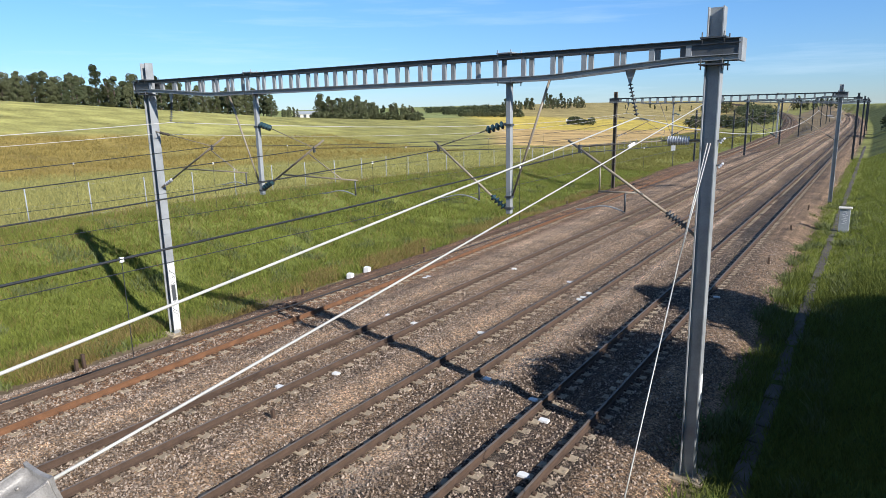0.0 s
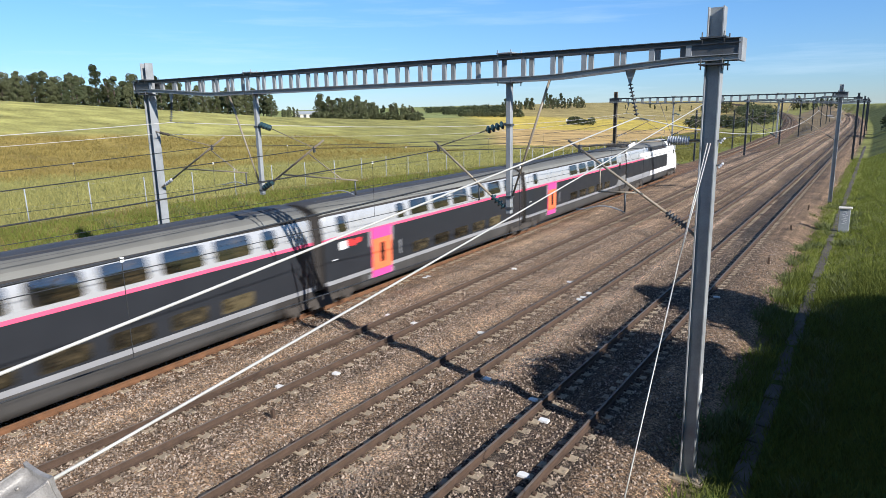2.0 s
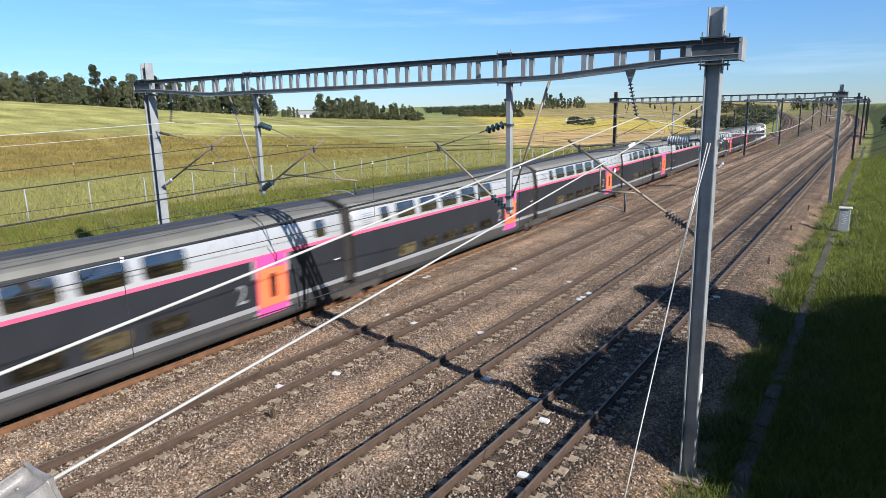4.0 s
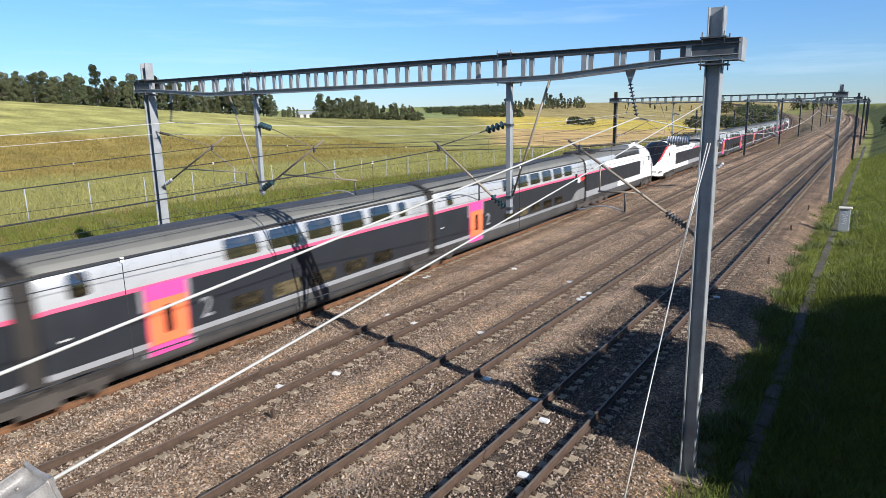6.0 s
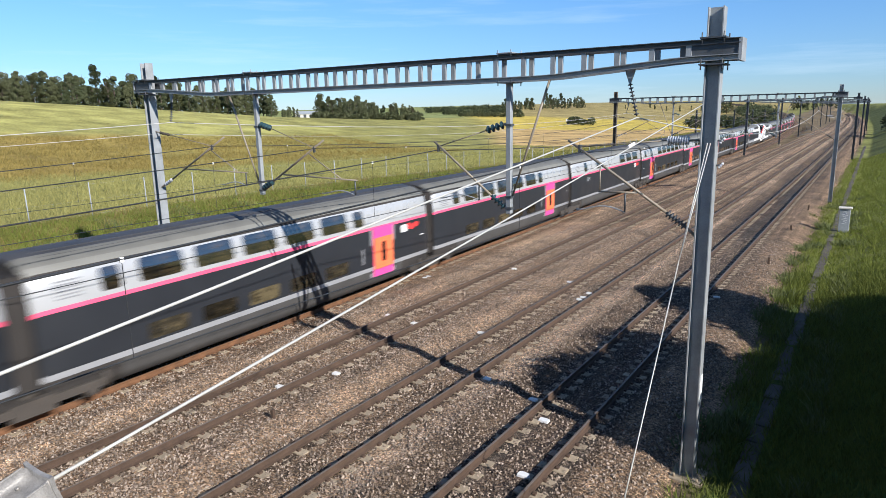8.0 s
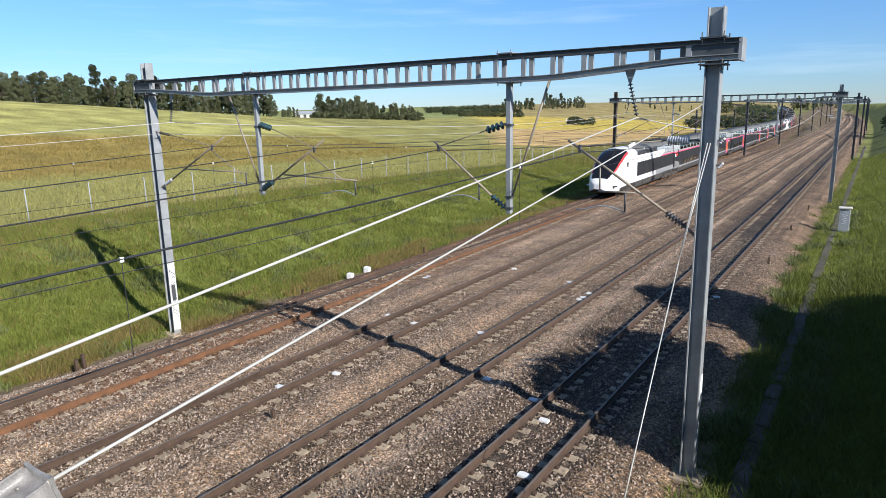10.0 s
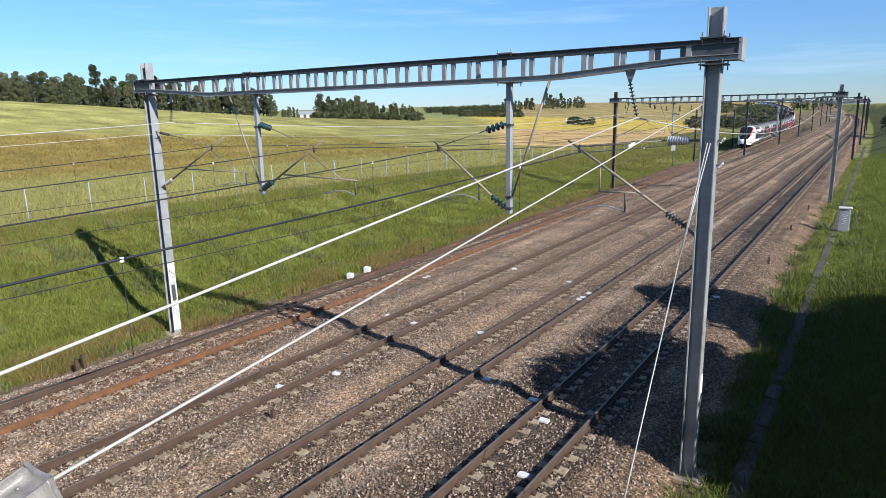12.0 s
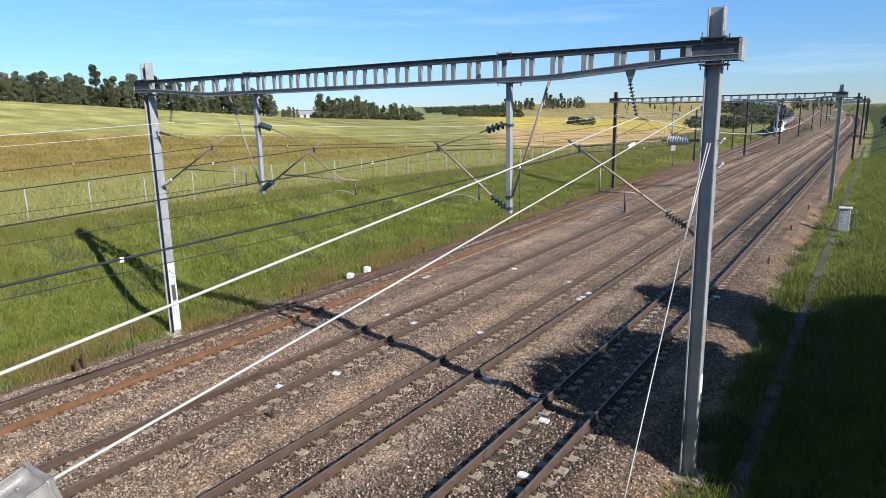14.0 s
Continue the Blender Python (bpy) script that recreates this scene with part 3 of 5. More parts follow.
def contact_height(k, y):
    """Height of the contact wire over the rail; it climbs a little towards the bridge on the near track."""
    return 5.36 + (0.115 * min(max((14.1 - y) / 11, 0.0), 1.0) if k == 3 else 0.0)


def build_wires():
    for k in range(4):
        c = thing("overhead_line", pose(0, 0, 0), "dark overhead contact line: messenger wire, droppers and contact wire", "overhead wire", "overhead lines")
        ys = steps((-36.2, 64.4, 60), (64.4, 416.0, 98))
        bm = bmesh.new()
        tube(bm, [(wire_x(k, y), y, level_of(k, y) + 6.72 - sag(y, 0.45 if k == 3 else 0.62)) for y in ys], 0.013, 6)
        part("messenger_wire", bm, M_WIRE, c)
        bm = bmesh.new()
        tube(bm, [(wire_x(k, y), y, level_of(k, y) + contact_height(k, y) - sag(y, 0.04)) for y in ys], 0.008, 6)
        part("contact_wire", bm, M_WIRE, c)
        y = -31.2 + (0.0, 1.1, 2.2, 2.0)[k]
        while y < 112:
            u = ((y - 14.1) % SPAN)
            if 2.5 < u < SPAN - 2.5:
                z1 = level(y) + 6.72 - sag(y, 0.45 if k == 3 else 0.62)
                d = part("dropper", bar((wire_x(k, y), y, level(y) + contact_height(k, y) - sag(y, 0.04)), (wire_x(k, y), y, z1), 0.004, 5), M_WIRE, c)
                bm = bmesh.new()
                box(bm, -0.010, 0.010, -0.018, 0.018, -0.03, 0.018)
                q = part("clip", bm, M_WHITE, d, "small white clip")
                q.location = (wire_x(k, y), y, z1)
            y += 8.1


build_wires()


def run_wire(name, label, pts, r, mat):
    bm = bmesh.new()
    tube(bm, pts, r, 8)
    return tagged(part(name, bm, mat), label, "wire")


def slack(a, b, depth, n=24):
    a, b = Vector(a), Vector(b)
    return [a.lerp(b, i / n) - Vector((0, 0, 4 * depth * (i / n) * (1 - i / n))) for i in range(n + 1)]


feeder = run_wire("feeder_wire", "thick pale aluminium feeder wire under the gantry beam", slack((-4.34, 0.2, 6.04), (-4.34, 14.1, 7.50), 0.0) + slack((-4.34, 14.1, 7.50), (-4.34, 64.4, 7.2), 1.0)[1:] + slack((-4.34, 64.4, 7.2), (-4.34, 114.7, 7.2), 1.0)[1:], 0.013, M_WIRE_PALE)
anchor_wire = run_wire("anchor_wire", "pale stranded wire running down to a bridge bracket", slack((-3.0, 1.20, 6.085), (-2.98, 14.0, 7.75), 0.02), 0.0088, M_WIRE_PALE)
run_wire("feeder_wire", "pale feeder wire along the field side of the masts", slack((-20.9, -36, 7.5), (-20.9, 14.1, 7.52), 0.6) + slack((-20.9, 14.1, 7.52), (-20.9, 64.4, 7.2), 0.6)[1:] + slack((-20.9, 64.4, 7.2), (-22.5, 114.7, 7.2), 0.6)[1:], 0.013, M_WIRE_PALE)
run_wire("earth_wire", "pale earth wire fixed to the field side mast", slack((-21.9, -36, 7.1), (-21.9, 14.1, 7.12), 0.5) + slack((-21.9, 14.1, 7.12), (-21.9, 64.4, 6.9), 0.7)[1:], 0.009, M_WIRE_PALE)
bm = bmesh.new()
tube(bm, [(-2.84, 13.94, 6.98), (-2.95, 12.6, 4.8)], 0.011, 6)
tube(bm, [(-2.78, 13.93, 6.98), (-2.95, 12.6, 4.8)], 0.011, 6)
tube(bm, [(-2.95, 12.6, 4.8), (-3.07, 8.95, -0.55)], 0.012, 6)
tagged(part("mast_guy_wire", bm, M_WIRE_PALE), "pale guy wire staying the mast, doubled near its top", "wire")
bm = bmesh.new()
tube(bm, [(-3.0, 9.4, 6.10 + 8.18 * 0.129), (-3.0, 9.42, 6.10 + 8.20 * 0.129), (-3.0, 9.66, 6.10 + 8.44 * 0.129), (-3.0, 9.68, 6.10 + 8.46 * 0.129)], [0.012, 0.022, 0.022, 0.012], 10)
tagged(part("wire_joint", bm, M_WHITE), "white sleeve joint on the anchor wire", "wire joint")


# ---------------------------------------------------------------- train
def paint(name, rgb, rough=0.35, spread=0.08, metal=0.0):
    return material(name, shades(rgb, spread), 1.2, 25, rough, metal, 0.03)


P_DARK = paint("dark_grey_train_paint", (0.025, 0.027, 0.032), 0.35)
P_SILVER = paint("silver_grey_train_paint", (0.49, 0.49, 0.495), 0.3, 0.05, 0.25)
P_ROOF = paint("grimy_grey_roof_paint", (0.145, 0.14, 0.125), 0.6, 0.2)
P_ROOF_PALE = paint("dusty_pale_roof_edge", (0.19, 0.185, 0.165), 0.6, 0.2)
P_ROOF_DARK = paint("dark_ribbed_roof", (0.05, 0.05, 0.055), 0.6, 0.3)
P_WHITE = paint("white_train_paint", (0.82, 0.81, 0.79), 0.3, 0.04)
P_PINK = paint("pink_train_paint", (0.82, 0.11, 0.21), 0.35)
P_MAGENTA = paint("magenta_door_paint", (0.74, 0.085, 0.32), 0.35)
P_ORANGE = paint("orange_door_paint", (0.92, 0.20, 0.08), 0.35)
P_SKIRT = paint("dusty_skirt_paint", (0.062, 0.058, 0.055), 0.8, 0.3)
P_STRIPE = paint("light_grey_sill_paint", (0.28, 0.28, 0.29), 0.5, 0.1)
P_DUSTY = paint("dusty_light_grey_paint", (0.20, 0.195, 0.19), 0.6, 0.25)
P_UNDER = paint("grimy_underframe", (0.035, 0.03, 0.027), 0.85, 0.35)


def tinted_glass(name, stops, ior, random_tone):
    """Dark double glazing: brown in its colour stands for seats, curtains and mirrored ground; the sky mirrors in it.
    """
    m = material(name, stops, 1.6, 6.0, 0.06, 0.0, 0.0, random_tone=random_tone, stretch=(1, 1, 2.2))
    b = m.node_tree.nodes["Principled BSDF"]
    b.inputs["IOR"].default_value = ior
    for link in list(b.inputs["Roughness"].links):
        m.node_tree.links.remove(link)
    b.inputs["Roughness"].default_value = 0.05
    return m


P_GLASS = tinted_glass("tinted_window_glass", [(0.36, (0.006, 0.007, 0.008)), (0.52, (0.022, 0.018, 0.012)), (0.66, (0.10, 0.07, 0.034))], 2.5, 0.4)
P_GLASS_LOW = tinted_glass("bronze_tinted_window_glass", [(0.36, (0.012, 0.011, 0.009)), (0.52, (0.03, 0.025, 0.016)), (0.64, (0.085, 0.065, 0.036))], 1.6, 0.5)
P_GLASS_CURTAIN = tinted_glass("drawn_curtain_behind_glass", [(0.42, (0.04, 0.032, 0.018)), (0.50, (0.10, 0.08, 0.044)), (0.7, (0.125, 0.10, 0.056))], 1.6, 0.25)
P_GLASS_DARK = paint("dark_door_glass", (0.012, 0.012, 0.014), 0.15)
P_RED = paint("red_lettering_paint", (0.75, 0.05, 0.05), 0.4)
TRAIN_MATS = (P_DARK, P_SILVER, P_ROOF, P_WHITE, P_PINK, P_SKIRT, P_STRIPE, P_ROOF_DARK, P_UNDER, P_GLASS, P_RED, P_GLASS_DARK, P_ROOF_PALE)
DARK, SILVER, ROOF, WHITE, PINK, SKIRT, STRIPE, RIBS, UNDER, GLASS, RED, MASK, DUST = range(13)

# half-width of the body at each height above the rail
SHELL = ((0.36, 1.28), (0.60, 1.38), (1.02, 1.435), (1.19, 1.44), (1.50, 1.445), (2.00, 1.448), (2.80, 1.44), (2.92, 1.435), (3.05, 1.425), (3.45, 1.374), (3.78, 1.318), (3.86, 1.275), (4.02, 1.14), (4.14, 0.92), (4.23, 0.62), (4.28, 0.30), (4.30, 0.0))
TRAILER_BANDS = (SKIRT, SKIRT, STRIPE, DARK, DARK, DARK, PINK, SILVER, SILVER, SILVER, UNDER, DUST, ROOF, ROOF, RIBS, RIBS)


def half_width(z):
    for (a, p), (b, q) in zip(SHELL, SHELL[1:]):
        if a <= z <= b:
            return p + (q - p) * (z - a) / (b - a)
    return SHELL[0][1]


def loft(stations, bands):
    """stations: (y, width factor, roof factor, floor lift). bands(y, j): the paint of strip j at y."""
    bm = bmesh.new()
    rings = []
    for y, ws, top, lift in stations:
        z0 = SHELL[0][0] + lift
        pts = [(w * ws, z0 + (z - SHELL[0][0]) * (top - z0) / (SHELL[-1][0] - SHELL[0][0])) for z, w in SHELL]
        ring = [(-w, z) for w, z in pts[:-1]] + [(0, pts[-1][1])] + [(w, z) for w, z in pts[:-1][::-1]]
        rings.append([bm.verts.new((x, y, z)) for x, z in ring])
    n = len(SHELL) - 1
    for (s, p), (e, q) in zip(zip(stations, rings), list(zip(stations, rings))[1:]):
        for i in range(2 * n):
            j = i if i < n else 2 * n - 1 - i
            f = bm.faces.new((p[i], p[i + 1], q[i + 1], q[i]))
            f.material_index = bands((s[0] + e[0]) / 2, j)
            f.smooth = True
        f = bm.faces.new((p[0], q[0], q[-1], p[-1]))
        f.material_index = UNDER
    bm.faces.new(rings[0]).material_index = UNDER
    bm.faces.new(rings[-1][::-1]).material_index = WHITE if stations[-1][0] > 20 else UNDER
    bmesh.ops.recalc_face_normals(bm, faces=bm.faces)
    return bm


def side_plate(y0, y1, z0, z1, out=0.012, r=0.09, mi=0, bm=None, seg=4, curve=0.0):
    """A rounded plate that lies on the west or east flank; built for the east side (x > 0)."""
    bm = bm or bmesh.new()
    r = min(r, (y1 - y0) / 2.01, (z1 - z0) / 2.01)
    ring = []
    for cy, cz, a0 in ((y1 - r, z1 - r, 0), (y0 + r, z1 - r, 90), (y0 + r, z0 + r, 180), (y1 - r, z0 + r, 270)):
        for k in range(seg + 1):
            a = radians(a0 + 90 * k / seg)
            ring.append((cy + r * math.cos(a), cz + r * math.sin(a)))
    bow = lambda z: curve * ((z - z0) / (z1 - z0)) ** 2
    top = [bm.verts.new((half_width(z) + out - bow(z), y, z)) for y, z in ring]
    low = [bm.verts.new((half_width(z) - 0.02 - curve, y, z)) for y, z in ring]
    if curve:
        # rows of quads across the pane, so that it curves inwards towards the roof
        n = len(ring)
        upper = [(k, 2 * (seg + 1) - 1 - k) for k in range(seg + 1)][::-1]
        lower = [((4 * (seg + 1) - 1 - k), 2 * (seg + 1) + k) for k in range(seg + 1)]
        lines = [(top[p], top[q]) for p, q in upper]
        mid = []
        (pa, pb), (qa, qb) = lines[-1], (top[lower[0][0]], top[lower[0][1]])
        for u in (0.25, 0.5, 0.75):
            za = pa.co.z + (qa.co.z - pa.co.z) * u
            mid.append((bm.verts.new((half_width(za) + out - bow(za), pa.co.y, za)), bm.verts.new((half_width(za) + out - bow(za), pb.co.y, za))))
        lines += mid + [(top[p], top[q]) for p, q in lower]
        for (p, q), (r_, s_) in zip(lines, lines[1:]):
            f = bm.faces.new((p, q, s_, r_))
            f.material_index, f.smooth = mi, True
    else:
        bm.faces.new(top).material_index = mi
    if curve:
        top = [bm.verts.new(v.co) for v in top]
    for i in range(len(ring)):
        bm.faces.new((top[i], low[i], low[(i + 1) % len(ring)], top[(i + 1) % len(ring)])).material_index = mi
    bmesh.ops.recalc_face_normals(bm, faces=bm.faces)
    return bm


def both(name, bm, mats, parent, label=""):
    """The same plate on both flanks, one object each."""
    e = part(name, bm, mats, parent, label)
    w = new(name, e.data)
    w.parent = parent
    w.matrix_basis = pose(0, 0, 0, 0, 0, 180) @ Matrix.Diagonal((1, -1, 1, 1))
    return tagged(w, label)


def bogie_mesh():
    bm = bmesh.new()
    for sx in (-1, 1):
        box(bm, sx * 1.40 - 0.05, sx * 1.40 + 0.05, -1.9, 1.9, 0.44, 0.66)
        box(bm, sx * 1.38 - 0.09, sx * 1.38 + 0.09, -0.55, 0.55, 0.30, 0.72)
        for y in (-1.5, 1.5):
            tube(bm, [(sx * 0.70, y, 0.46), (sx * 0.83, y, 0.46)], 0.45, 20)
            tube(bm, [(sx * 0.95, y, 0.46), (sx * 1.50, y, 0.46)], 0.19, 10)
            tube(bm, [(sx * 1.44, y - 0.42, 0.4), (sx * 1.44, y - 0.42, 0.85)], 0.08, 8)
    box(bm, -1.0, 1.0, -0.3, 0.3, 0.4, 0.7)
    for y in (-1.5, 1.5):
        tube(bm, [(-0.9, y, 0.46), (0.9, y, 0.46)], 0.09, 8)
    return mesh_of("bogie", bm, P_BOGIE)


P_BOGIE = paint("dusty_bogie_steel", (0.06, 0.05, 0.042), 0.85, 0.35)
BOGIE = bogie_mesh()


def add_bogie(car, y):
    b = new("bogie", BOGIE)
    b.parent = car
    b.location.y = y


def window_plates(car, ys, z0, z1, w, name="window", curve=0.0, mat=None):
    shared = None
    for y in ys:
        if shared is None:
            shared = mesh_of(name, side_plate(-w / 2, w / 2, z0, z1, 0.012 + 0.75 * curve, curve=curve), mat or P_GLASS)
        for flip in (False, True):
            o = new(name, shared)
            o.parent = car
            o.matrix_basis = pose(0, y, 0) @ (pose(0, 0, 0, 0, 0, 180) if flip else Matrix.Identity(4))


def trailer(length, door, upper, lower, small, label, klass="", number=1.4, logo=None, vent=None, bar=False, gusset=False):
    """A double-deck trailer car, its middle at the origin of its own space, front towards +y."""
    car = thing("passenger_car", Matrix.Identity(4), label, "train car", "cars of the express train")
    h = length / 2
    st = [(-h + 0.30, 0.955, 4.21, 0.05), (-h + 0.42, 0.99, 4.28, 0.0)] + [(y, 1, 4.30, 0) for y in (-h + 0.45, -h + 2.5, -h + 2.52, -h / 2, 0.0, h / 2, h - 2.52, h - 2.5, h - 0.45)] + [(h - 0.42, 0.99, 4.28, 0.0), (h - 0.30, 0.955, 4.21, 0.05)]
    part("body", loft(st, lambda y, j: UNDER if j < 2 and abs(y) > h - 2.5 else TRAILER_BANDS[j]), TRAIN_MATS, car)
    for e in (-1, 1):
        bm = bmesh.new()
        for k in range(4):
            box(bm, -1.27 + 0.04 * (k % 2), 1.27 - 0.04 * (k % 2), e * (h - 0.32 + 0.085 * k), e * (h - 0.236 + 0.085 * k), 0.9, 3.93 - 0.04 * (k % 2))
        part("gangway_bellows", bm, P_UNDER, car, "black folded gangway bellows")
    bm = bmesh.new()
    for x in (-0.75, -0.4, 0.4, 0.75):
        z = 4.30 - 0.13 * (abs(x) / 0.75) ** 2 - 0.03
        box(bm, x - 0.02, x + 0.02, -h + 1.0, h - 1.0, z, z + 0.05)
    part("roof_ribs", bm, P_ROOF_DARK, car)
    window_plates(car, upper, 3.07, 3.73, 1.46, curve=0.034)
    window_plates(car, small, 3.07, 3.70, 0.58, "small_window", 0.034)
    drawn = [y for i, y in enumerate(lower) if (i * 7 + len(upper) + int(2 * number) + (3 if klass == "1" else 0) + len(small)) % 5 == 1]
    window_plates(car, [y for y in lower if y not in drawn], 1.27, 1.77, 1.36, "lower_window", 0.0, P_GLASS_LOW)
    window_plates(car, drawn, 1.27, 1.77, 1.36, "lower_window", 0.0, P_GLASS_CURTAIN)
    if door is not None:
        for flip in (False, True):
            d = new("door", DOOR_MESH)
            d.parent = car
            d.matrix_basis = pose(0, door, 0) @ (pose(0, 0, 0, 0, 0, 180) if flip else Matrix.Identity(4))
            tagged(d, "magenta and orange sliding door with narrow dark window")
            for nm, me in (("door_panel", DOOR_PANEL), ("door_window", DOOR_WINDOW)):
                q = new(nm, me)
                q.parent = d
            for nm, me in (("door_pillar", DOOR_PILLAR_A), ("door_pillar", DOOR_PILLAR_B)):
                q = new(nm, me)
                q.parent = d
    if klass:
        lettering(car, "class_number", klass, door + number, 1.42, 0.95)
    if bar:
        lettering(car, "buffet_sign", "BAR", 5.6, 2.28, 0.42)
    if logo is not None:
        for flip in (False, True):
            for nm, y0, y1, z0, z1, mat in (("logo_white_patch", 0.0, 0.48, 2.34, 2.68, P_WHITE), ("logo_red_patch", 0.42, 0.80, 2.42, 2.70, P_RED), ("logo_red_patch", 0.74, 1.02, 2.38, 2.60, P_RED), ("logo_red_patch", 0.98, 1.36, 2.46, 2.68, P_RED)):
                if flip:
                    y0, y1 = -logo - 1.35 + y0, -logo - 1.35 + y1
                else:
                    y0, y1 = logo + y0, logo + y1
                o = part(nm, side_plate(y0, y1, z0, z1, 0.014 if mat is P_WHITE else 0.016 + 0.004 * (nm[-1] == "h") * (y0 > 0), 0.1), mat, car)
                o.matrix_basis = pose(0, 0, 0, 0, 0, 180 if flip else 0)
    if vent is not None:
        for k in range(6):
            both("louvre", side_plate(vent - 0.35, vent + 0.35, 3.10 + 0.09 * k, 3.14 + 0.09 * k, 0.010, 0.01, 0, None, 1), P_STRIPE, car)
    if gusset:
        both("end_window", side_plate(8.5, 8.92, 2.50, 3.04, 0.016, 0.04), P_GLASS_DARK, car)
    both("end_marking", side_plate(-h + 0.75, -h + 0.95, 1.98, 2.03, 0.010, 0.01, 0, None, 1), P_WHITE, car)
    if gusset:
        # silver panel over the shared bogie, its rear edge raked
        pts = [(h - 3.3, 1.03), (h - 0.46, 1.03), (h - 0.46, 1.88), (h - 1.9, 1.80), (h - 2.5, 1.60)]
        bm = bmesh.new()
        face = [bm.verts.new((half_width(z) + 0.010, y, z)) for y, z in pts]
        back_ring = [bm.verts.new((half_width(z) - 0.02, y, z)) for y, z in pts]
        bm.faces.new(face)
        for k in range(5):
            bm.faces.new((face[k], back_ring[k], back_ring[(k + 1) % 5], face[(k + 1) % 5]))
        bmesh.ops.recalc_face_normals(bm, faces=bm.faces)
        plate = part("end_panel", bm, P_DUSTY, car)
        mirror = bmesh.new()
        mirror.from_mesh(plate.data)
        bmesh.ops.scale(mirror, vec=(-1, 1, 1), verts=mirror.verts)
        bmesh.ops.recalc_face_normals(mirror, faces=mirror.faces)
        part("end_panel", mirror, P_DUSTY, car)
    for y in (-h, h):
        add_bogie(car, y)
    return car


def lettering(car, name, text, y, z, size):
    """Grey lettering on both flanks, readable from each side."""
    curve = bpy.data.curves.new(name, 'FONT')
    curve.body, curve.size, curve.extrude, curve.align_x = text, size, 0.004, 'CENTER'
    tmp = bpy.data.objects.new(name, curve)
    me = bpy.data.meshes.new_from_object(tmp)
    bpy.data.objects.remove(tmp)
    me.materials.clear()
    me.materials.append(P_STRIPE)
    for flip in (0, 180):
        o = new(name, me)
        o.parent = car
        o.matrix_basis = pose(0, 0, 0, 0, 0, flip) @ pose(half_width(z + 0.3) + 0.008, y if not flip else -y, z, 90, 0, 90)


DOOR_MESH = mesh_of("door", side_plate(-0.70, 0.70, 0.72, 2.88, 0.052, 0.05), P_MAGENTA)
DOOR_PANEL = mesh_of("door_panel", side_plate(-0.67, 0.67, 1.05, 2.42, 0.054, 0.05), P_ORANGE)
DOOR_PILLAR_A = mesh_of("door_pillar", side_plate(-0.86, -0.73, 0.72, 2.80, 0.020, 0.02), P_STRIPE)
DOOR_PILLAR_B = mesh_of("door_pillar", side_plate(0.73, 0.86, 0.72, 2.80, 0.020, 0.02), P_STRIPE)
DOOR_WINDOW = mesh_of("door_window", side_plate(-0.15, 0.15, 1.34, 2.22, 0.062, 0.1), P_GLASS_DARK)

NOSE = ((16.2, 1.0, 4.30, 0.0), (16.9, 1.0, 4.28, 0.0), (17.3, 0.998, 4.23, 0.0), (17.8, 0.992, 4.10, 0.0), (18.3, 0.98, 3.90, 0.02), (18.8, 0.965, 3.64, 0.05), (19.3, 0.94, 3.34, 0.08), (19.8, 0.91, 3.02, 0.12), (20.3, 0.865, 2.70, 0.16), (20.8, 0.80, 2.38, 0.20), (21.2, 0.725, 2.12, 0.24), (21.55, 0.625, 1.88, 0.30), (21.8, 0.50, 1.68, 0.38), (21.94, 0.36, 1.52, 0.48), (22.0, 0.20, 1.38, 0.60))


def power_bands(y, j):
    """Livery of the power car: silver rear, white front with a long dark panel."""
    if j < 2:
        return UNDER if 15.4 < y < 19.6 or 1.6 < y < 5.2 else SKIRT if y < 19.6 or j < 1 else WHITE
    if 17.5 < y < 21.5 and j > 11:
        return MASK
    if 17.5 < y < 20.6 and j == 11:
        return RED
    if y > 15.1:
        return WHITE
    if j in (2, 3):
        return WHITE if y > 7.9 + 0.25 * (3 - j) else STRIPE
    if j in (4, 5):
        return DARK if y < 14.95 else WHITE
    if j == 6:
        return PINK if y < 5.9 else WHITE
    if j in (7, 8):
        return SILVER if y < (5.3, 4.6)[j - 7] else WHITE
    if j in (9, 10):
        return RIBS if 7.4 < y < 14.7 else SILVER
    return ROOF


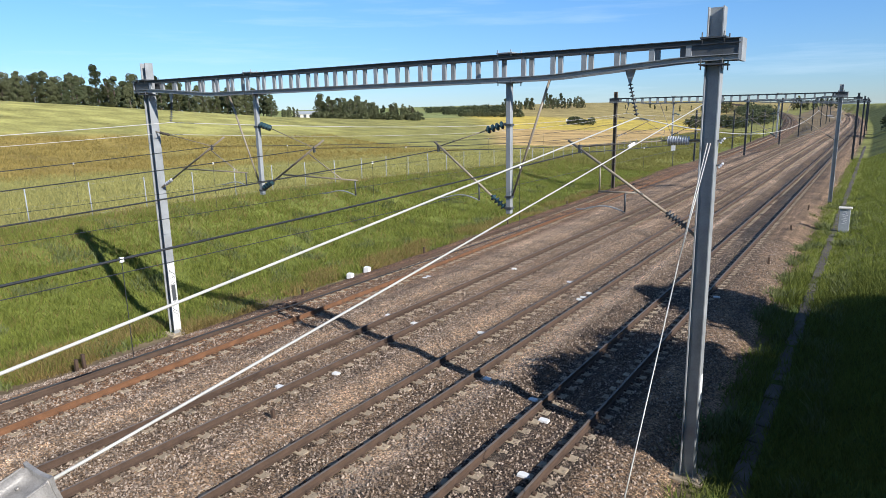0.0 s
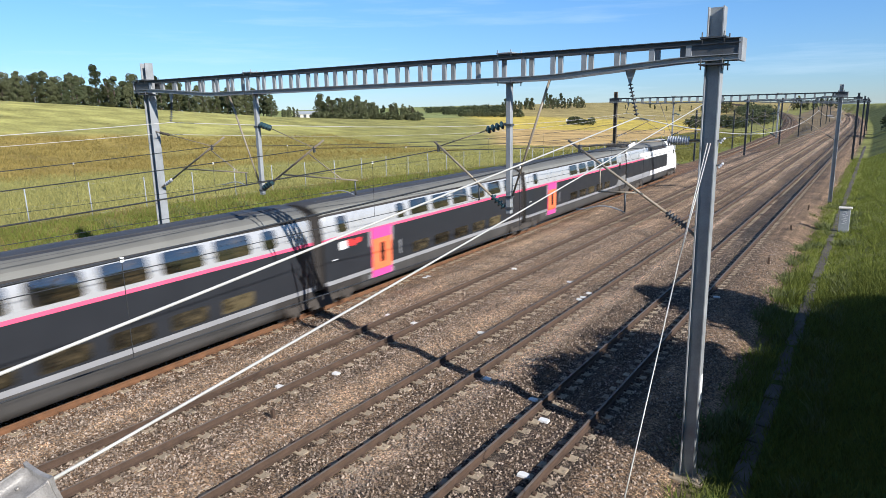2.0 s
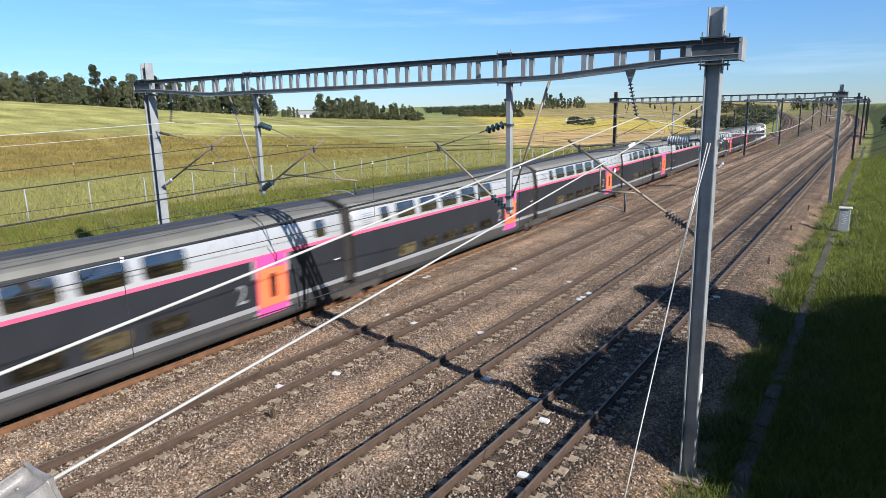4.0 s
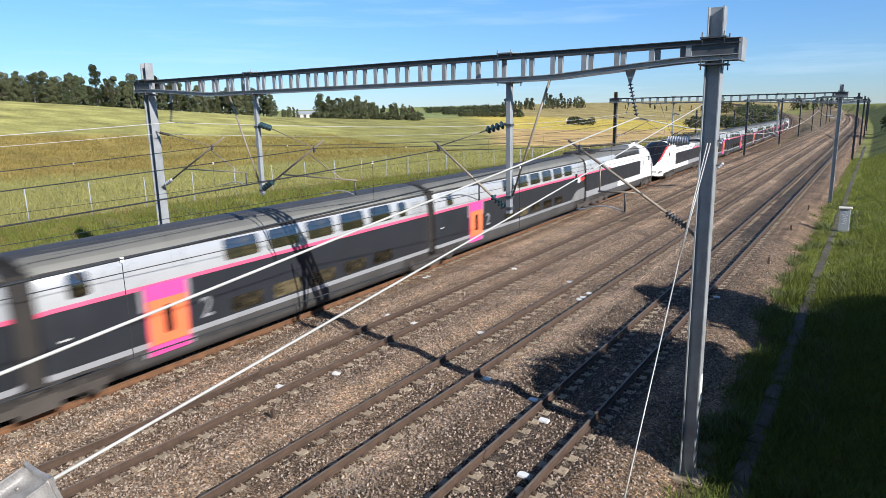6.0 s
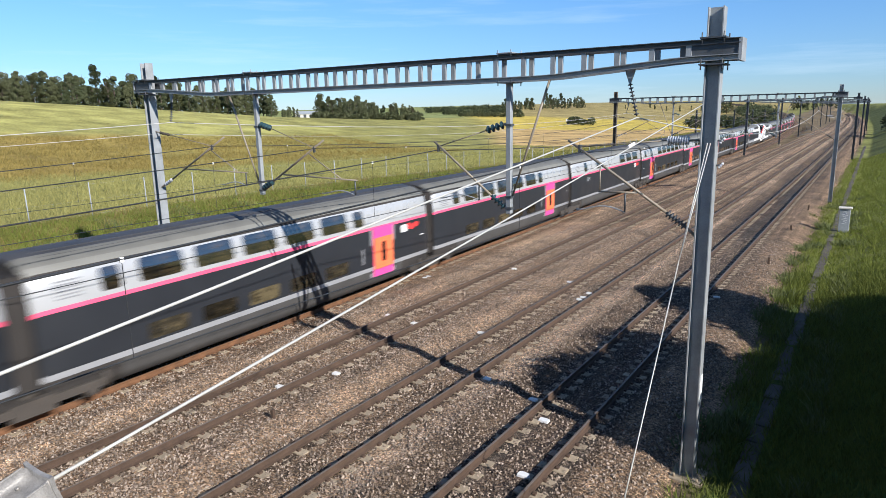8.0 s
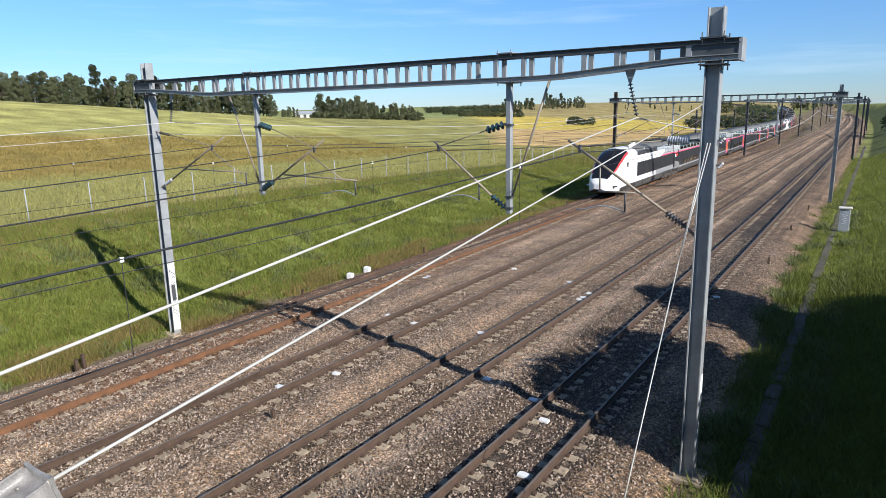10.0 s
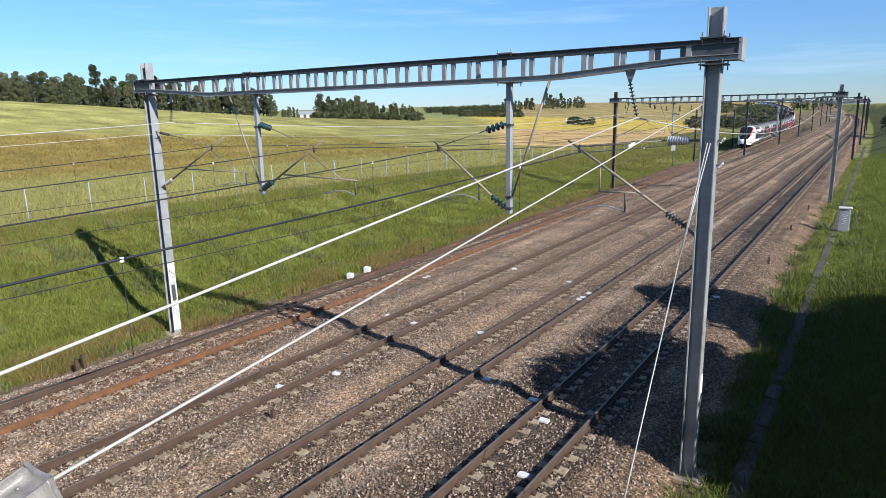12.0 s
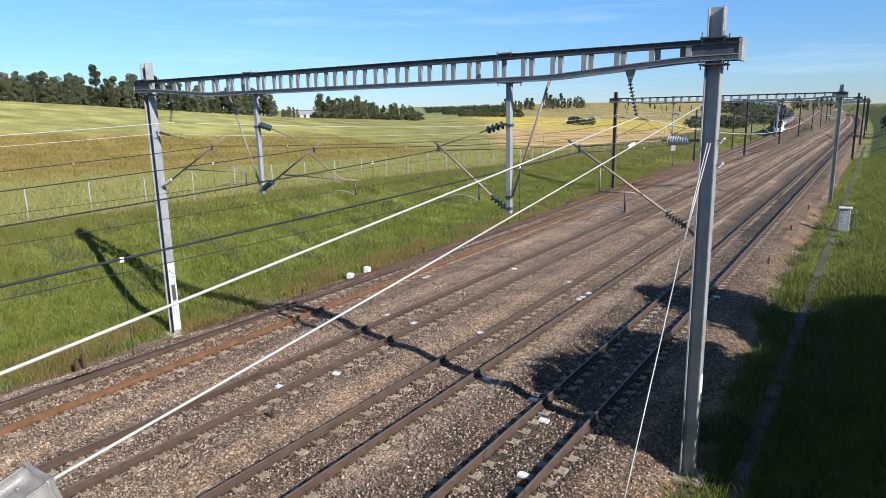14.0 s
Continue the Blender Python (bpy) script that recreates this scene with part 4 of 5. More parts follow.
def power_car(label):
    """A power car, its coupled end at y = 0 and its nose at y = 22 of its own space."""
    car = thing("power_car", Matrix.Identity(4), label, "train car", "cars of the express train")
    body_y = [0.3, 0.45] + [1.0 + 0.35 * i for i in range(43)]
    st = [(0.15, 0.955, 4.21, 0.05)] + [(y, 1, 4.30, 0) for y in body_y] + list(NOSE)
    part("body", loft(st, power_bands), TRAIN_MATS, car)
    bm = bmesh.new()
    tube(bm, [(-0.30, 18.1, 4.06), (-0.12, 19.6, 3.20)], 0.018, 6)
    part("wiper", bm, P_UNDER, car)
    for k in range(9):
        both("grille_rib", side_plate(7.6, 14.6, 3.47 + 0.037 * k, 3.485 + 0.037 * k, 0.012, 0.005, 0, None, 1), P_UNDER, car)
    both("cab_window", side_plate(17.72, 18.22, 2.62, 3.04, -0.012, 0.05), P_GLASS, car)
    both("headlight", side_plate(20.9, 21.2, 1.10, 1.22, -0.33, 0.05), P_GLASS, car)
    both("nose_red_flash", side_plate(18.6, 18.85, 2.05, 2.12, -0.035, 0.02), P_RED, car)
    for y, w, hgt in ((0.5, 0.75, 0.22), (2.2, 0.85, 0.16), (3.9, 0.7, 0.24)):
        bm = bmesh.new()
        box(bm, -w, w, y, y + 1.3, 4.12, 4.22 + hgt)
        bmesh.ops.bevel(bm, geom=bm.edges[:], offset=0.06, segments=1, affect='EDGES')
        part("roof_equipment", bm, P_UNDER, car)
    bm = bmesh.new()
    for sx in (-0.5, 0.5):
        tube(bm, [(sx, 1.9, 4.33), (sx * 0.6, 3.4, 4.58)], 0.03, 6)
        tube(bm, [(sx * 0.6, 3.4, 4.58), (sx, 2.0, 4.66)], 0.025, 6)
    box(bm, -0.8, 0.8, 1.9, 2.1, 4.66, 4.70)
    part("pantograph", bm, P_UNDER, car, "folded dark pantograph")
    for y in (3.4, 17.4):
        add_bogie(car, y)
    return car


PITCH, END, POWER = 18.7, 21.845, 22.15


# where each car carries its logo, if it does, along its own length
LOGOS = ((None, -8.2, None, 6.85, None, -8.2, None, 9.05), (9.05, None, 6.85, None, -8.2, None, -8.2, 9.05))


def build_train():
    """Two coupled sets, each power car, eight trailers, power car. Returns (car, offset behind the leading nose, reversed)."""
    out, back = [], 0.0
    text = "double-deck car, silver over dark grey with a pink line"
    row = lambda n, a: [a + 1.92 * i for i in range(n)]
    end = dict(length=END, door=-6.6, upper=row(6, -2.5), lower=row(5, -2.4), small=[-9.25], number=1.4)
    mid = dict(length=PITCH, door=-5.45, upper=row(5, -2.4), lower=row(5, -2.4), small=[6.88], vent=8.05)
    buffet = dict(length=PITCH, door=None, upper=row(5, -7.0), lower=[], small=[3.4, 6.2], vent=7.9, bar=True)
    buffet_short = dict(buffet, upper=row(3, -7.0))
    for s in range(2):
        out.append((power_car("white-nosed electric power car with dark side panel"), back + POWER, False))
        back += POWER
        front, rear = ("1", "2") if s == 0 else ("2", "1")
        for i in range(8):
            bar_at = 3 + s
            spec = end if i in (0, 7) else (buffet, buffet_short)[s] if i == bar_at else mid
            if spec is mid:
                first = (front if i < bar_at else rear) == "1"
                spec = dict(mid, small=[6.88] + ([-3.9] if first else []) + ([-7.95] if i <= 3 else []))
            label = text if i != bar_at else "double-deck buffet car, silver over dark grey, no lower windows"
            c = trailer(label=label, klass="" if i == bar_at else (front if i < bar_at else rear), gusset=i in (0, 7), logo=LOGOS[s][i], **spec)
            out.append((c, back + spec["length"] / 2, i > 3))
            back += spec["length"]
        out.append((power_car("white-nosed electric power car with dark side panel"), back, True))
        back += POWER + (0.4 if s == 0 else 0)
    return out


TRAIN = build_train()


def nose_at(t):
    """Where the leading nose is: the train brakes as it leaves."""
    return -15.0 + 47.5724 * t + 0.07446 * t * t - 0.01311 * t ** 3


def motions():
    """Every car follows the outer track and swings onto the branch."""
    for car, off, rev in TRAIN:
        rows = []
        for i in range(57):
            t = i * 0.25
            y = nose_at(t) - off
            m = Matrix.Translation((centre(0, y), y, level_of(0, y))) @ pose(0, 0, 0, 0, 0, math.degrees(heading(0, y)))
            if rev:
                m = m @ pose(0, 0, 0, 0, 0, 180)
            rows.append((t, m))
        walk(car, rows)



# ---------------------------------------------------------------- bridge bracket near the camera
M_ZINC = material("dull_zinc_plating", shades((0.33, 0.31, 0.29), 0.4), 9, 90, 0.5, 0.25, 0.2)


def build_bracket():
    t = thing("anchor_bracket", pose(-3.0, 1.105, 6.075) @ pose(0, 0, 0, 16, 0, 0) @ Matrix.Scale(0.70, 4), "galvanised steel anchor bracket with pressed pan and white cable", "bracket")
    # pressed pan with raised flanges and a rounded well
    bm = bmesh.new()
    n, rings = 28, []
    for y0, y1, w, r, z in ((-0.56, 0.13, 0.150, 0.03, -0.05), (-0.56, 0.13, 0.152, 0.03, 0.075), (-0.55, 0.12, 0.142, 0.03, 0.080), (-0.54, 0.10, 0.128, 0.05, 0.035), (-0.52, 0.08, 0.105, 0.07, 0.020), (-0.50, 0.05, 0.085, 0.07, 0.018)):
        ring = []
        for cx, cy, a0 in ((w - r, y1 - r, 0), (-w + r, y1 - r, 90), (-w + r, y0 + r, 180), (w - r, y0 + r, 270)):
            for k in range(7):
                a = radians(a0 + 15 * k)
                ring.append(bm.verts.new((cx + r * math.cos(a), cy + r * math.sin(a), z)))
        rings.append(ring)
    for p, q in zip(rings, rings[1:]):
        for i in range(n):
            f = bm.faces.new((p[i], p[(i + 1) % n], q[(i + 1) % n], q[i]))
            f.smooth = True
    bm.faces.new(rings[-1])
    bm.faces.new(rings[0][::-1])
    part("pan", bm, M_ZINC, t)
    # end plate folded up at the wire, pulled out at the corners
    bm = bmesh.new()
    cols = 9
    for y in (0.10, 0.125):
        for j, z in enumerate((-0.15, -0.07, 0.01, 0.09)):
            for i in range(cols):
                u = i / (cols - 1) * 2 - 1
                bm.verts.new((u * (0.165 + 0.012 * (j == 3)), y + 0.006 * u * u + 0.010 * (j == 3), z + 0.008 * u * u * (j == 3)))
    bm.verts.ensure_lookup_table()
    at = lambda s, j, i: bm.verts[s * 4 * cols + j * cols + i]
    for j in range(3):
        for i in range(cols - 1):
            bm.faces.new((at(0, j, i), at(0, j, i + 1), at(0, j + 1, i + 1), at(0, j + 1, i))).smooth = True
            bm.faces.new((at(1, j, i), at(1, j + 1, i), at(1, j + 1, i + 1), at(1, j, i + 1))).smooth = True
        for i in (0, cols - 1):
            bm.faces.new((at(0, j, i), at(0, j + 1, i), at(1, j + 1, i), at(1, j, i)))
    for i in range(cols - 1):
        for j in (0, 3):
            bm.faces.new((at(0, j, i), at(1, j, i), at(1, j, i + 1), at(0, j, i + 1)))
    bmesh.ops.recalc_face_normals(bm, faces=bm.faces)
    part("end_plate", bm, M_ZINC, t)
    # side lugs
    for x in (-0.165, 0.165):
        bm = bmesh.new()
        box(bm, x - 0.012, x + 0.012, -0.55, 0.10, -0.14, 0.085)
        bmesh.ops.bevel(bm, geom=bm.edges[:], offset=0.008, segments=2, affect='EDGES')
        part("lug", bm, M_ZINC, t)
    for r0, r1, z in ((0.062, 0.055, 0.018), (0.040, 0.034, 0.030), (0.020, 0.014, 0.044)):
        bm = bmesh.new()
        tube(bm, [(0.16 + z, -0.11, 0.0), (0.172 + z, -0.11, 0.0), (0.174 + z, -0.11, 0.0)], [r0, r0, r1], 20)
        part("washer", bm, M_STEEL_DARK if r0 == 0.040 else M_ZINC, t)
    for x, y in ((-0.06, -0.36), (0.06, -0.36), (-0.06, -0.46), (0.06, -0.46), (-0.07, 0.0), (0.07, 0.0)):
        bm = bmesh.new()
        tube(bm, [(x, y, 0.018), (x, y, 0.036)], 0.013, 6)
        part("bolt", bm, M_ZINC, t)
    bm = bmesh.new()
    tube(bm, [(-0.10, -0.34, 0.10), (-0.02, -0.33, 0.15), (0.08, -0.32, 0.16), (0.16, -0.33, 0.13), (0.215, -0.35, 0.05), (0.225, -0.38, -0.06), (0.22, -0.42, -0.20)], 0.015, 8)
    part("cable", bm, M_WHITE, t, "white cable loop")


build_bracket()


def build_bridge():
    b = thing("road_bridge", pose(0, 0, 0), "concrete road bridge deck over the tracks", "bridge", kind="structure")
    bm = bmesh.new()
    box(bm, -40, 14, -8.5, 0.52, 5.35, 6.0)
    part("deck", bm, M_CONCRETE_PALE, b)
    for y0, y1 in ((-8.5, -8.25), (-0.30, -0.08)):
        bm = bmesh.new()
        box(bm, -40, 14, y0, y1, 6.0, 6.85)
        part("parapet", bm, M_CONCRETE_PALE, b)
    for x0, x1 in ((-40, -29), (3.5, 14)):
        bm = bmesh.new()
        box(bm, x0, x1, -8.5, 0.2, -1.2, 5.35)
        part("abutment", bm, M_CONCRETE_PALE, b)


build_bridge()


# ---------------------------------------------------------------- beside the line
M_TROUGH = material("lichened_grey_concrete", shades((0.10, 0.085, 0.068), 0.4), 3, 50, 0.95, 0, 0.5, random_tone=0.25)


def build_drain():
    d = thing("drainage_channel", pose(0, 0, 0), "concrete cable trough with lids beside the ballast", "cable trough", kind="structure")
    bm = bmesh.new()
    box(bm, -0.19, 0.19, -0.49, 0.49, -0.16, 0.0)
    bmesh.ops.bevel(bm, geom=[e for e in bm.edges if all(v.co.z > -0.01 for v in e.verts)], offset=0.015, segments=1, affect='EDGES')
    lid = mesh_of("lid", bm, M_TROUGH)
    rng = random.Random(5)
    for i in range(150):
        y = 6 + i
        o = new("lid", lid)
        o.parent = d
        o.location = (-1.78 - bend(y) + rng.uniform(-0.03, 0.03), y, terrain(-1.78, y) + 0.04 + rng.uniform(-0.02, 0.02))
        o.rotation_euler = (rng.uniform(-0.02, 0.02), rng.uniform(-0.03, 0.03), rng.uniform(-0.03, 0.03))


build_drain()


def build_cabinet():
    c = thing("cable_cabinet", pose(-1.25, 49.6, terrain(-1.25, 49.6)), "grey lineside cabinet with a pale cap and scrawled paint", "cabinet")
    bm = bmesh.new()
    box(bm, -0.30, 0.30, -0.2, 0.2, -0.1, 1.55)
    bmesh.ops.bevel(bm, geom=bm.edges[:], offset=0.015, segments=1, affect='EDGES')
    part("body", bm, M_BOXGREY, c)
    bm = bmesh.new()
    box(bm, -0.38, 0.38, -0.28, 0.28, 1.55, 1.66)
    bmesh.ops.bevel(bm, geom=bm.edges[:], offset=0.02, segments=1, affect='EDGES')
    part("cap", bm, M_CONCRETE_PALE, c)
    bm = bmesh.new()
    for k in range(3):
        z = 0.55 + 0.3 * k
        tube(bm, [(-0.15, -0.206, z), (0.12, -0.206, z + 0.12), (-0.08, -0.206, z + 0.2), (0.16, -0.206, z + 0.28)], 0.018, 5)
    part("painted_scrawl", bm, M_WHITE, c)


build_cabinet()


def build_posts():
    for x, y in ((-20.98, 19.9), (-21.5, 30.2), (-21.7, 41), (-21.75, 52), (-21.2, 9.9), (-21.5, 10.3), (-4.0, 36), (-4.05, 46.8), (-3.9, 57), (-12.6, 10.6)):
        bm = bmesh.new()
        box(bm, -0.05, 0.05, -0.05, 0.05, -0.25, 0.42)
        bmesh.ops.bevel(bm, geom=bm.edges[:], offset=0.012, segments=1, affect='EDGES')
        z = level(y) + BED - 0.1 if x > -20 else terrain(x, y) + 0.12
        o = part("marker_stake", bm, M_RAIL)
        o.matrix_basis = pose(x, y, z, random.uniform(-4, 4), random.uniform(-4, 4), 10)
        tagged(o, "short rusty steel stake beside the ballast", "stake", "marker stakes")
    for x, y in ((-21.69, 23.9), (-21.84, 25.4)):
        bm = bmesh.new()
        box(bm, -0.16, 0.16, -0.14, 0.14, 0, 0.34)
        bmesh.ops.bevel(bm, geom=bm.edges[:], offset=0.03, segments=2, affect='EDGES')
        o = part("marker_block", bm, M_WHITE)
        o.matrix_basis = pose(x, y, terrain(x, y) - 0.02, 0, 3, 12)
        tagged(o, "small white painted marker block at the ballast edge", "marker block", "white marker blocks")
    # white-painted sleeper ends, added as thin slabs beside the rails
    rng = random.Random(8)
    for k, n in ((1, 5), (2, 6), (3, 4), (0, 4)):
        for i in range(n):
            y = rng.uniform(9, 30)
            side = rng.choice((-1, 1))
            bm = bmesh.new()
            vs = [(0.14 * math.copysign(abs(math.cos(a)) ** 0.35, math.cos(a)) * rng.uniform(0.85, 1.15), 0.10 * math.copysign(abs(math.sin(a)) ** 0.35, math.sin(a)) * rng.uniform(0.85, 1.15)) for a in [2 * math.pi * j / 8 for j in range(8)]]
            lo = [bm.verts.new((u, v, -0.03)) for u, v in vs]
            hi = [bm.verts.new((u * 0.9, v * 0.9, 0.02)) for u, v in vs]
            bm.faces.new(hi)
            for j in range(8):
                bm.faces.new((lo[j], lo[(j + 1) % 8], hi[(j + 1) % 8], hi[j]))
            o = part("white_sleeper_end", bm, M_WHITE)
            o.location = (TRACKS[k] + side * (GAUGE / 2 + rng.choice((-0.4, 0.38))), y, level(y) + BED + 0.035)
            tagged(o, "flat white-painted sleeper end showing in the ballast", "stone", "white stones")


build_posts()


def build_fence():
    f = thing("wire_fence", pose(0, 0, 0), "grey steel post and wire mesh fence along the field", "fence")
    bm = bmesh.new()
    tube(bm, [(0, 0, -0.4), (0, 0, 2.05)], 0.033, 6)
    post = mesh_of("post", bm, M_BOXGREY)
    ys = [-8 + 3.55 * i for i in range(48)]
    at = lambda y: (-39.0 - 0.0 * y, y, terrain(-39.0, y))
    for y in ys:
        o = new("post", post)
        o.parent = f
        o.location = at(y)
        o.rotation_euler = (0.02 * math.sin(y * 3.1), 0.03 * math.sin(y * 5.7), 0)
    for h in (0.15, 1.0, 1.95):
        bm = bmesh.new()
        tube(bm, [(x, y, z + h) for x, y, z in map(at, ys)], 0.0035, 4)
        part("strand", bm, M_STEEL, f)


build_fence()


def build_branch_masts():
    for y in (112.0, 153.0, 187.0, 222.0, 262.0):
        m = thing("branch_mast", pose(centre(0, y) - 3.3, y, level_of(0, y)), "dark steel catenary mast beside the branch track", "catenary mast", "branch masts")
        part("mast", h_column(-0.9, 7.6, 0.26, 0.26), M_STEEL_DARK, m)
        part("cantilever_strut", bar((0.1, 0, 5.2), (3.3, 0, 6.7), 0.03), M_TUBE, m)
        part("top_tie", bar((0.1, 0, 7.0), (3.1, 0, 6.7), 0.018), M_TUBE, m)
        part("registration_arm", bar((1.0, 0, 5.65), (3.9, 0, 5.75), 0.02), M_TUBE, m)
    m = thing("signal_post", pose(-24.4, 97.0, terrain(-24.4, 97.0)), "short lineside post with a white top plate", "signal post")
    part("post", bar((0, 0, -0.2), (0, 0, 2.9), 0.05), M_STEEL_DARK, m)
    bm = bmesh.new()
    box(bm, -0.28, 0.28, -0.05, 0.05, 2.5, 3.3)
    part("plate", bm, M_WHITE, m)


build_branch_masts()


def polar_place(bearing, d):
    return math.sin(radians(bearing)) * d, math.cos(radians(bearing)) * d


def build_far_things():
    x, y = -126.6, 304.7
    t = thing("farm_trailer", pose(x, y, terrain(x, y), 0, 0, 25), "white box trailer parked in a stubble field", "trailer")
    bm = bmesh.new()
    box(bm, -2.2, 2.2, -1.2, 1.2, 0.8, 2.6)
    bmesh.ops.bevel(bm, geom=bm.edges[:], offset=0.08, segments=1, affect='EDGES')
    part("box_body", bm, M_WHITE, t)
    for wx in (-1.2, 1.2):
        for wy in (-1.1, 1.1):
            part("wheel", bar((wx, wy - 0.12, 0.45), (wx, wy + 0.12, 0.45), 0.45, 14), M_STEEL_DARK, t)
    x, y = polar_place(-45.0, 470.0)
    f = thing("farm_building", pose(x, y, terrain(x, y), 0, 0, 40), "long pale farm shed with a low grey roof", "building")
    bm = bmesh.new()
    box(bm, -9, 9, -5, 5, -1, 3.2)
    part("wall", bm, M_CONCRETE_PALE, f)
    bm = bmesh.new()
    v = [bm.verts.new(q) for q in ((-9.5, -5.6, 3.1), (9.5, -5.6, 3.1), (9.5, 0, 5.0), (-9.5, 0, 5.0), (-9.5, 5.6, 3.1), (9.5, 5.6, 3.1))]
    for q in ((0, 1, 2, 3), (3, 2, 5, 4), (0, 3, 4), (1, 5, 2), (0, 4, 5, 1)):
        bm.faces.new([v[i] for i in q])
    part("roof", bm, M_BOXGREY, f)
    for i in range(4):
        bm = bmesh.new()
        box(bm, -7.5 + 4.2 * i, -5.6 + 4.2 * i, -5.06, -4.98, 0.2, 2.6)
        part("door", bm, M_STEEL_DARK, f)


build_far_things()


# ---------------------------------------------------------------- plants
def leaf_material(name, rgb, trans=0.25):
    m = bpy.data.materials.new(name)
    m.use_nodes = True
    n, l = m.node_tree.nodes, m.node_tree.links
    b = n["Principled BSDF"]
    geo = n.new("ShaderNodeNewGeometry")
    ramp = n.new("ShaderNodeValToRGB")
    ramp.color_ramp.elements[0].color = (*[c * 0.42 for c in rgb], 1)
    ramp.color_ramp.elements[1].color = (*[min(1, c * f) for c, f in zip(rgb, (1.75, 1.55, 1.5))], 1)
    tex, cloud, mixv = n.new("ShaderNodeTexCoord"), n.new("ShaderNodeTexNoise"), n.new("ShaderNodeMix")
    cloud.inputs["Scale"].default_value, cloud.inputs["Detail"].default_value = 0.45, 4
    l.new(tex.outputs["Object"], cloud.inputs["Vector"])
    mixv.inputs[0].default_value = 0.5
    l.new(geo.outputs["Random Per Island"], mixv.inputs[2])
    l.new(cloud.outputs[0], mixv.inputs[3])
    l.new(mixv.outputs[0], ramp.inputs[0])
    l.new(ramp.outputs[0], b.inputs["Base Color"])
    b.inputs["Roughness"].default_value = 0.7
    b.inputs["Specular IOR Level"].default_value = 0.2
    tr = n.new("ShaderNodeBsdfTranslucent")
    l.new(ramp.outputs[0], tr.inputs[0])
    mx = n.new("ShaderNodeMixShader")
    mx.inputs[0].default_value = trans
    l.new(b.outputs[0], mx.inputs[1])
    l.new(tr.outputs[0], mx.inputs[2])
    l.new(mx.outputs[0], n["Material Output"].inputs[0])
    return m


M_LEAF = leaf_material("tree_leaves", (0.145, 0.18, 0.072))
M_LEAF_DARK = leaf_material("dark_tree_leaves", (0.095, 0.122, 0.064), 0.3)
M_LEAF_FAR = leaf_material("far_tree_leaves", (0.125, 0.148, 0.076), 0.3)
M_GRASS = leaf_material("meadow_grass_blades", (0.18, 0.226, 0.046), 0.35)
# Like M_GRASS but darker: the tree shade on the verge put into colour.
M_GRASS_SHADE = leaf_material("shade_darkened_grass_blades", (0.125, 0.16, 0.034), 0.35)
M_GRASS_ROUGH = leaf_material("rough_bank_grass_blades", (0.215, 0.225, 0.065), 0.35)
M_CROP = leaf_material("yellow_green_crop_blades", (0.325, 0.332, 0.12), 0.35)
M_STRAW = leaf_material("straw_brown_crop_blades", (0.285, 0.245, 0.078), 0.35)
M_GRASS_DRY = leaf_material("dry_grass_blades", (0.24, 0.20, 0.075), 0.3)
M_BARK = material("bark", shades((0.11, 0.085, 0.065), 0.3), 6, 40, 0.9, 0, 0.6)


def poly_mesh(name, verts, faces, mat):
    me = bpy.data.meshes.new(name)
    me.from_pydata(verts, [], faces)
    me.materials.append(mat)
    return me


def crown_mesh(rng, h, r, leaves, size, mat, low=0.3):
    """Leaves scattered over the outside of several lumps, with gaps between them."""
    lumps = []
    for _ in range(36):
        a, u = rng.uniform(0, 6.283), rng.uniform(0, 1)
        zc = h * (low + 0.10 + (0.80 - low) * u)
        spread = r * rng.uniform(0.3, 0.8) * (1 - 0.65 * u * u)
        lumps.append((spread * math.cos(a), spread * math.sin(a), zc, r * rng.uniform(0.16, 0.38)))
    lumps.append((0, 0, h * 0.55, r * 0.6))
    verts, faces = [], []
    for _ in range(leaves):
        cx, cy, cz, cr = rng.choice(lumps)
        d = Vector((rng.gauss(0, 1), rng.gauss(0, 1), rng.gauss(0, 1))).normalized() * cr * (rng.uniform(0.45, 1.0) ** 0.5)
        p = Vector((cx, cy, cz)) + Vector((d.x, d.y, d.z * 0.85))
        if p.z < 0.0:
            continue
        a = Vector((rng.uniform(-1, 1), rng.uniform(-1, 1), rng.uniform(-1, 1))).normalized()
        b = a.orthogonal().normalized()
        s = size * rng.uniform(0.5, 1.2)
        i = len(verts)
        verts += [p + a * s, p + b * s * 0.6, p - a * s, p - b * s * 0.6]
        faces.append((i, i + 1, i + 2, i + 3))
    return poly_mesh("crown", verts, faces, mat)


def tree(seed, h, r, leaves, size, mat, label, low=0.3):
    rng = random.Random(seed)
    t = thing("tree", Matrix.Identity(4), label, "tree")
    bm = bmesh.new()
    lean = Vector((rng.uniform(-0.05, 0.05), rng.uniform(-0.05, 0.05), 1))
    pts = [lean * (h * u) + Vector((0.02 * h * math.sin(5 * u + seed), 0.02 * h * math.cos(4 * u), 0)) for u in (-0.03, 0.1, 0.3, 0.5, 0.7, 0.85)]
    tube(bm, pts, [h * q for q in (0.022, 0.018, 0.014, 0.010, 0.006, 0.002)], 8)
    for i in range(7):
        u = rng.uniform(0.25, 0.7)
        a = rng.uniform(0, 6.283)
        s = lean * (h * u)
        e = s + Vector((math.cos(a) * r * 0.7, math.sin(a) * r * 0.7, h * 0.15))
        tube(bm, [s, s.lerp(e, 0.5) + Vector((0, 0, 0.03 * h)), e], [h * 0.007, h * 0.005, h * 0.002], 5)
    part("trunk", bm, M_BARK, t)
    c = new("crown", crown_mesh(rng, h, r, leaves, size, mat, low))
    c.parent = t
    return t


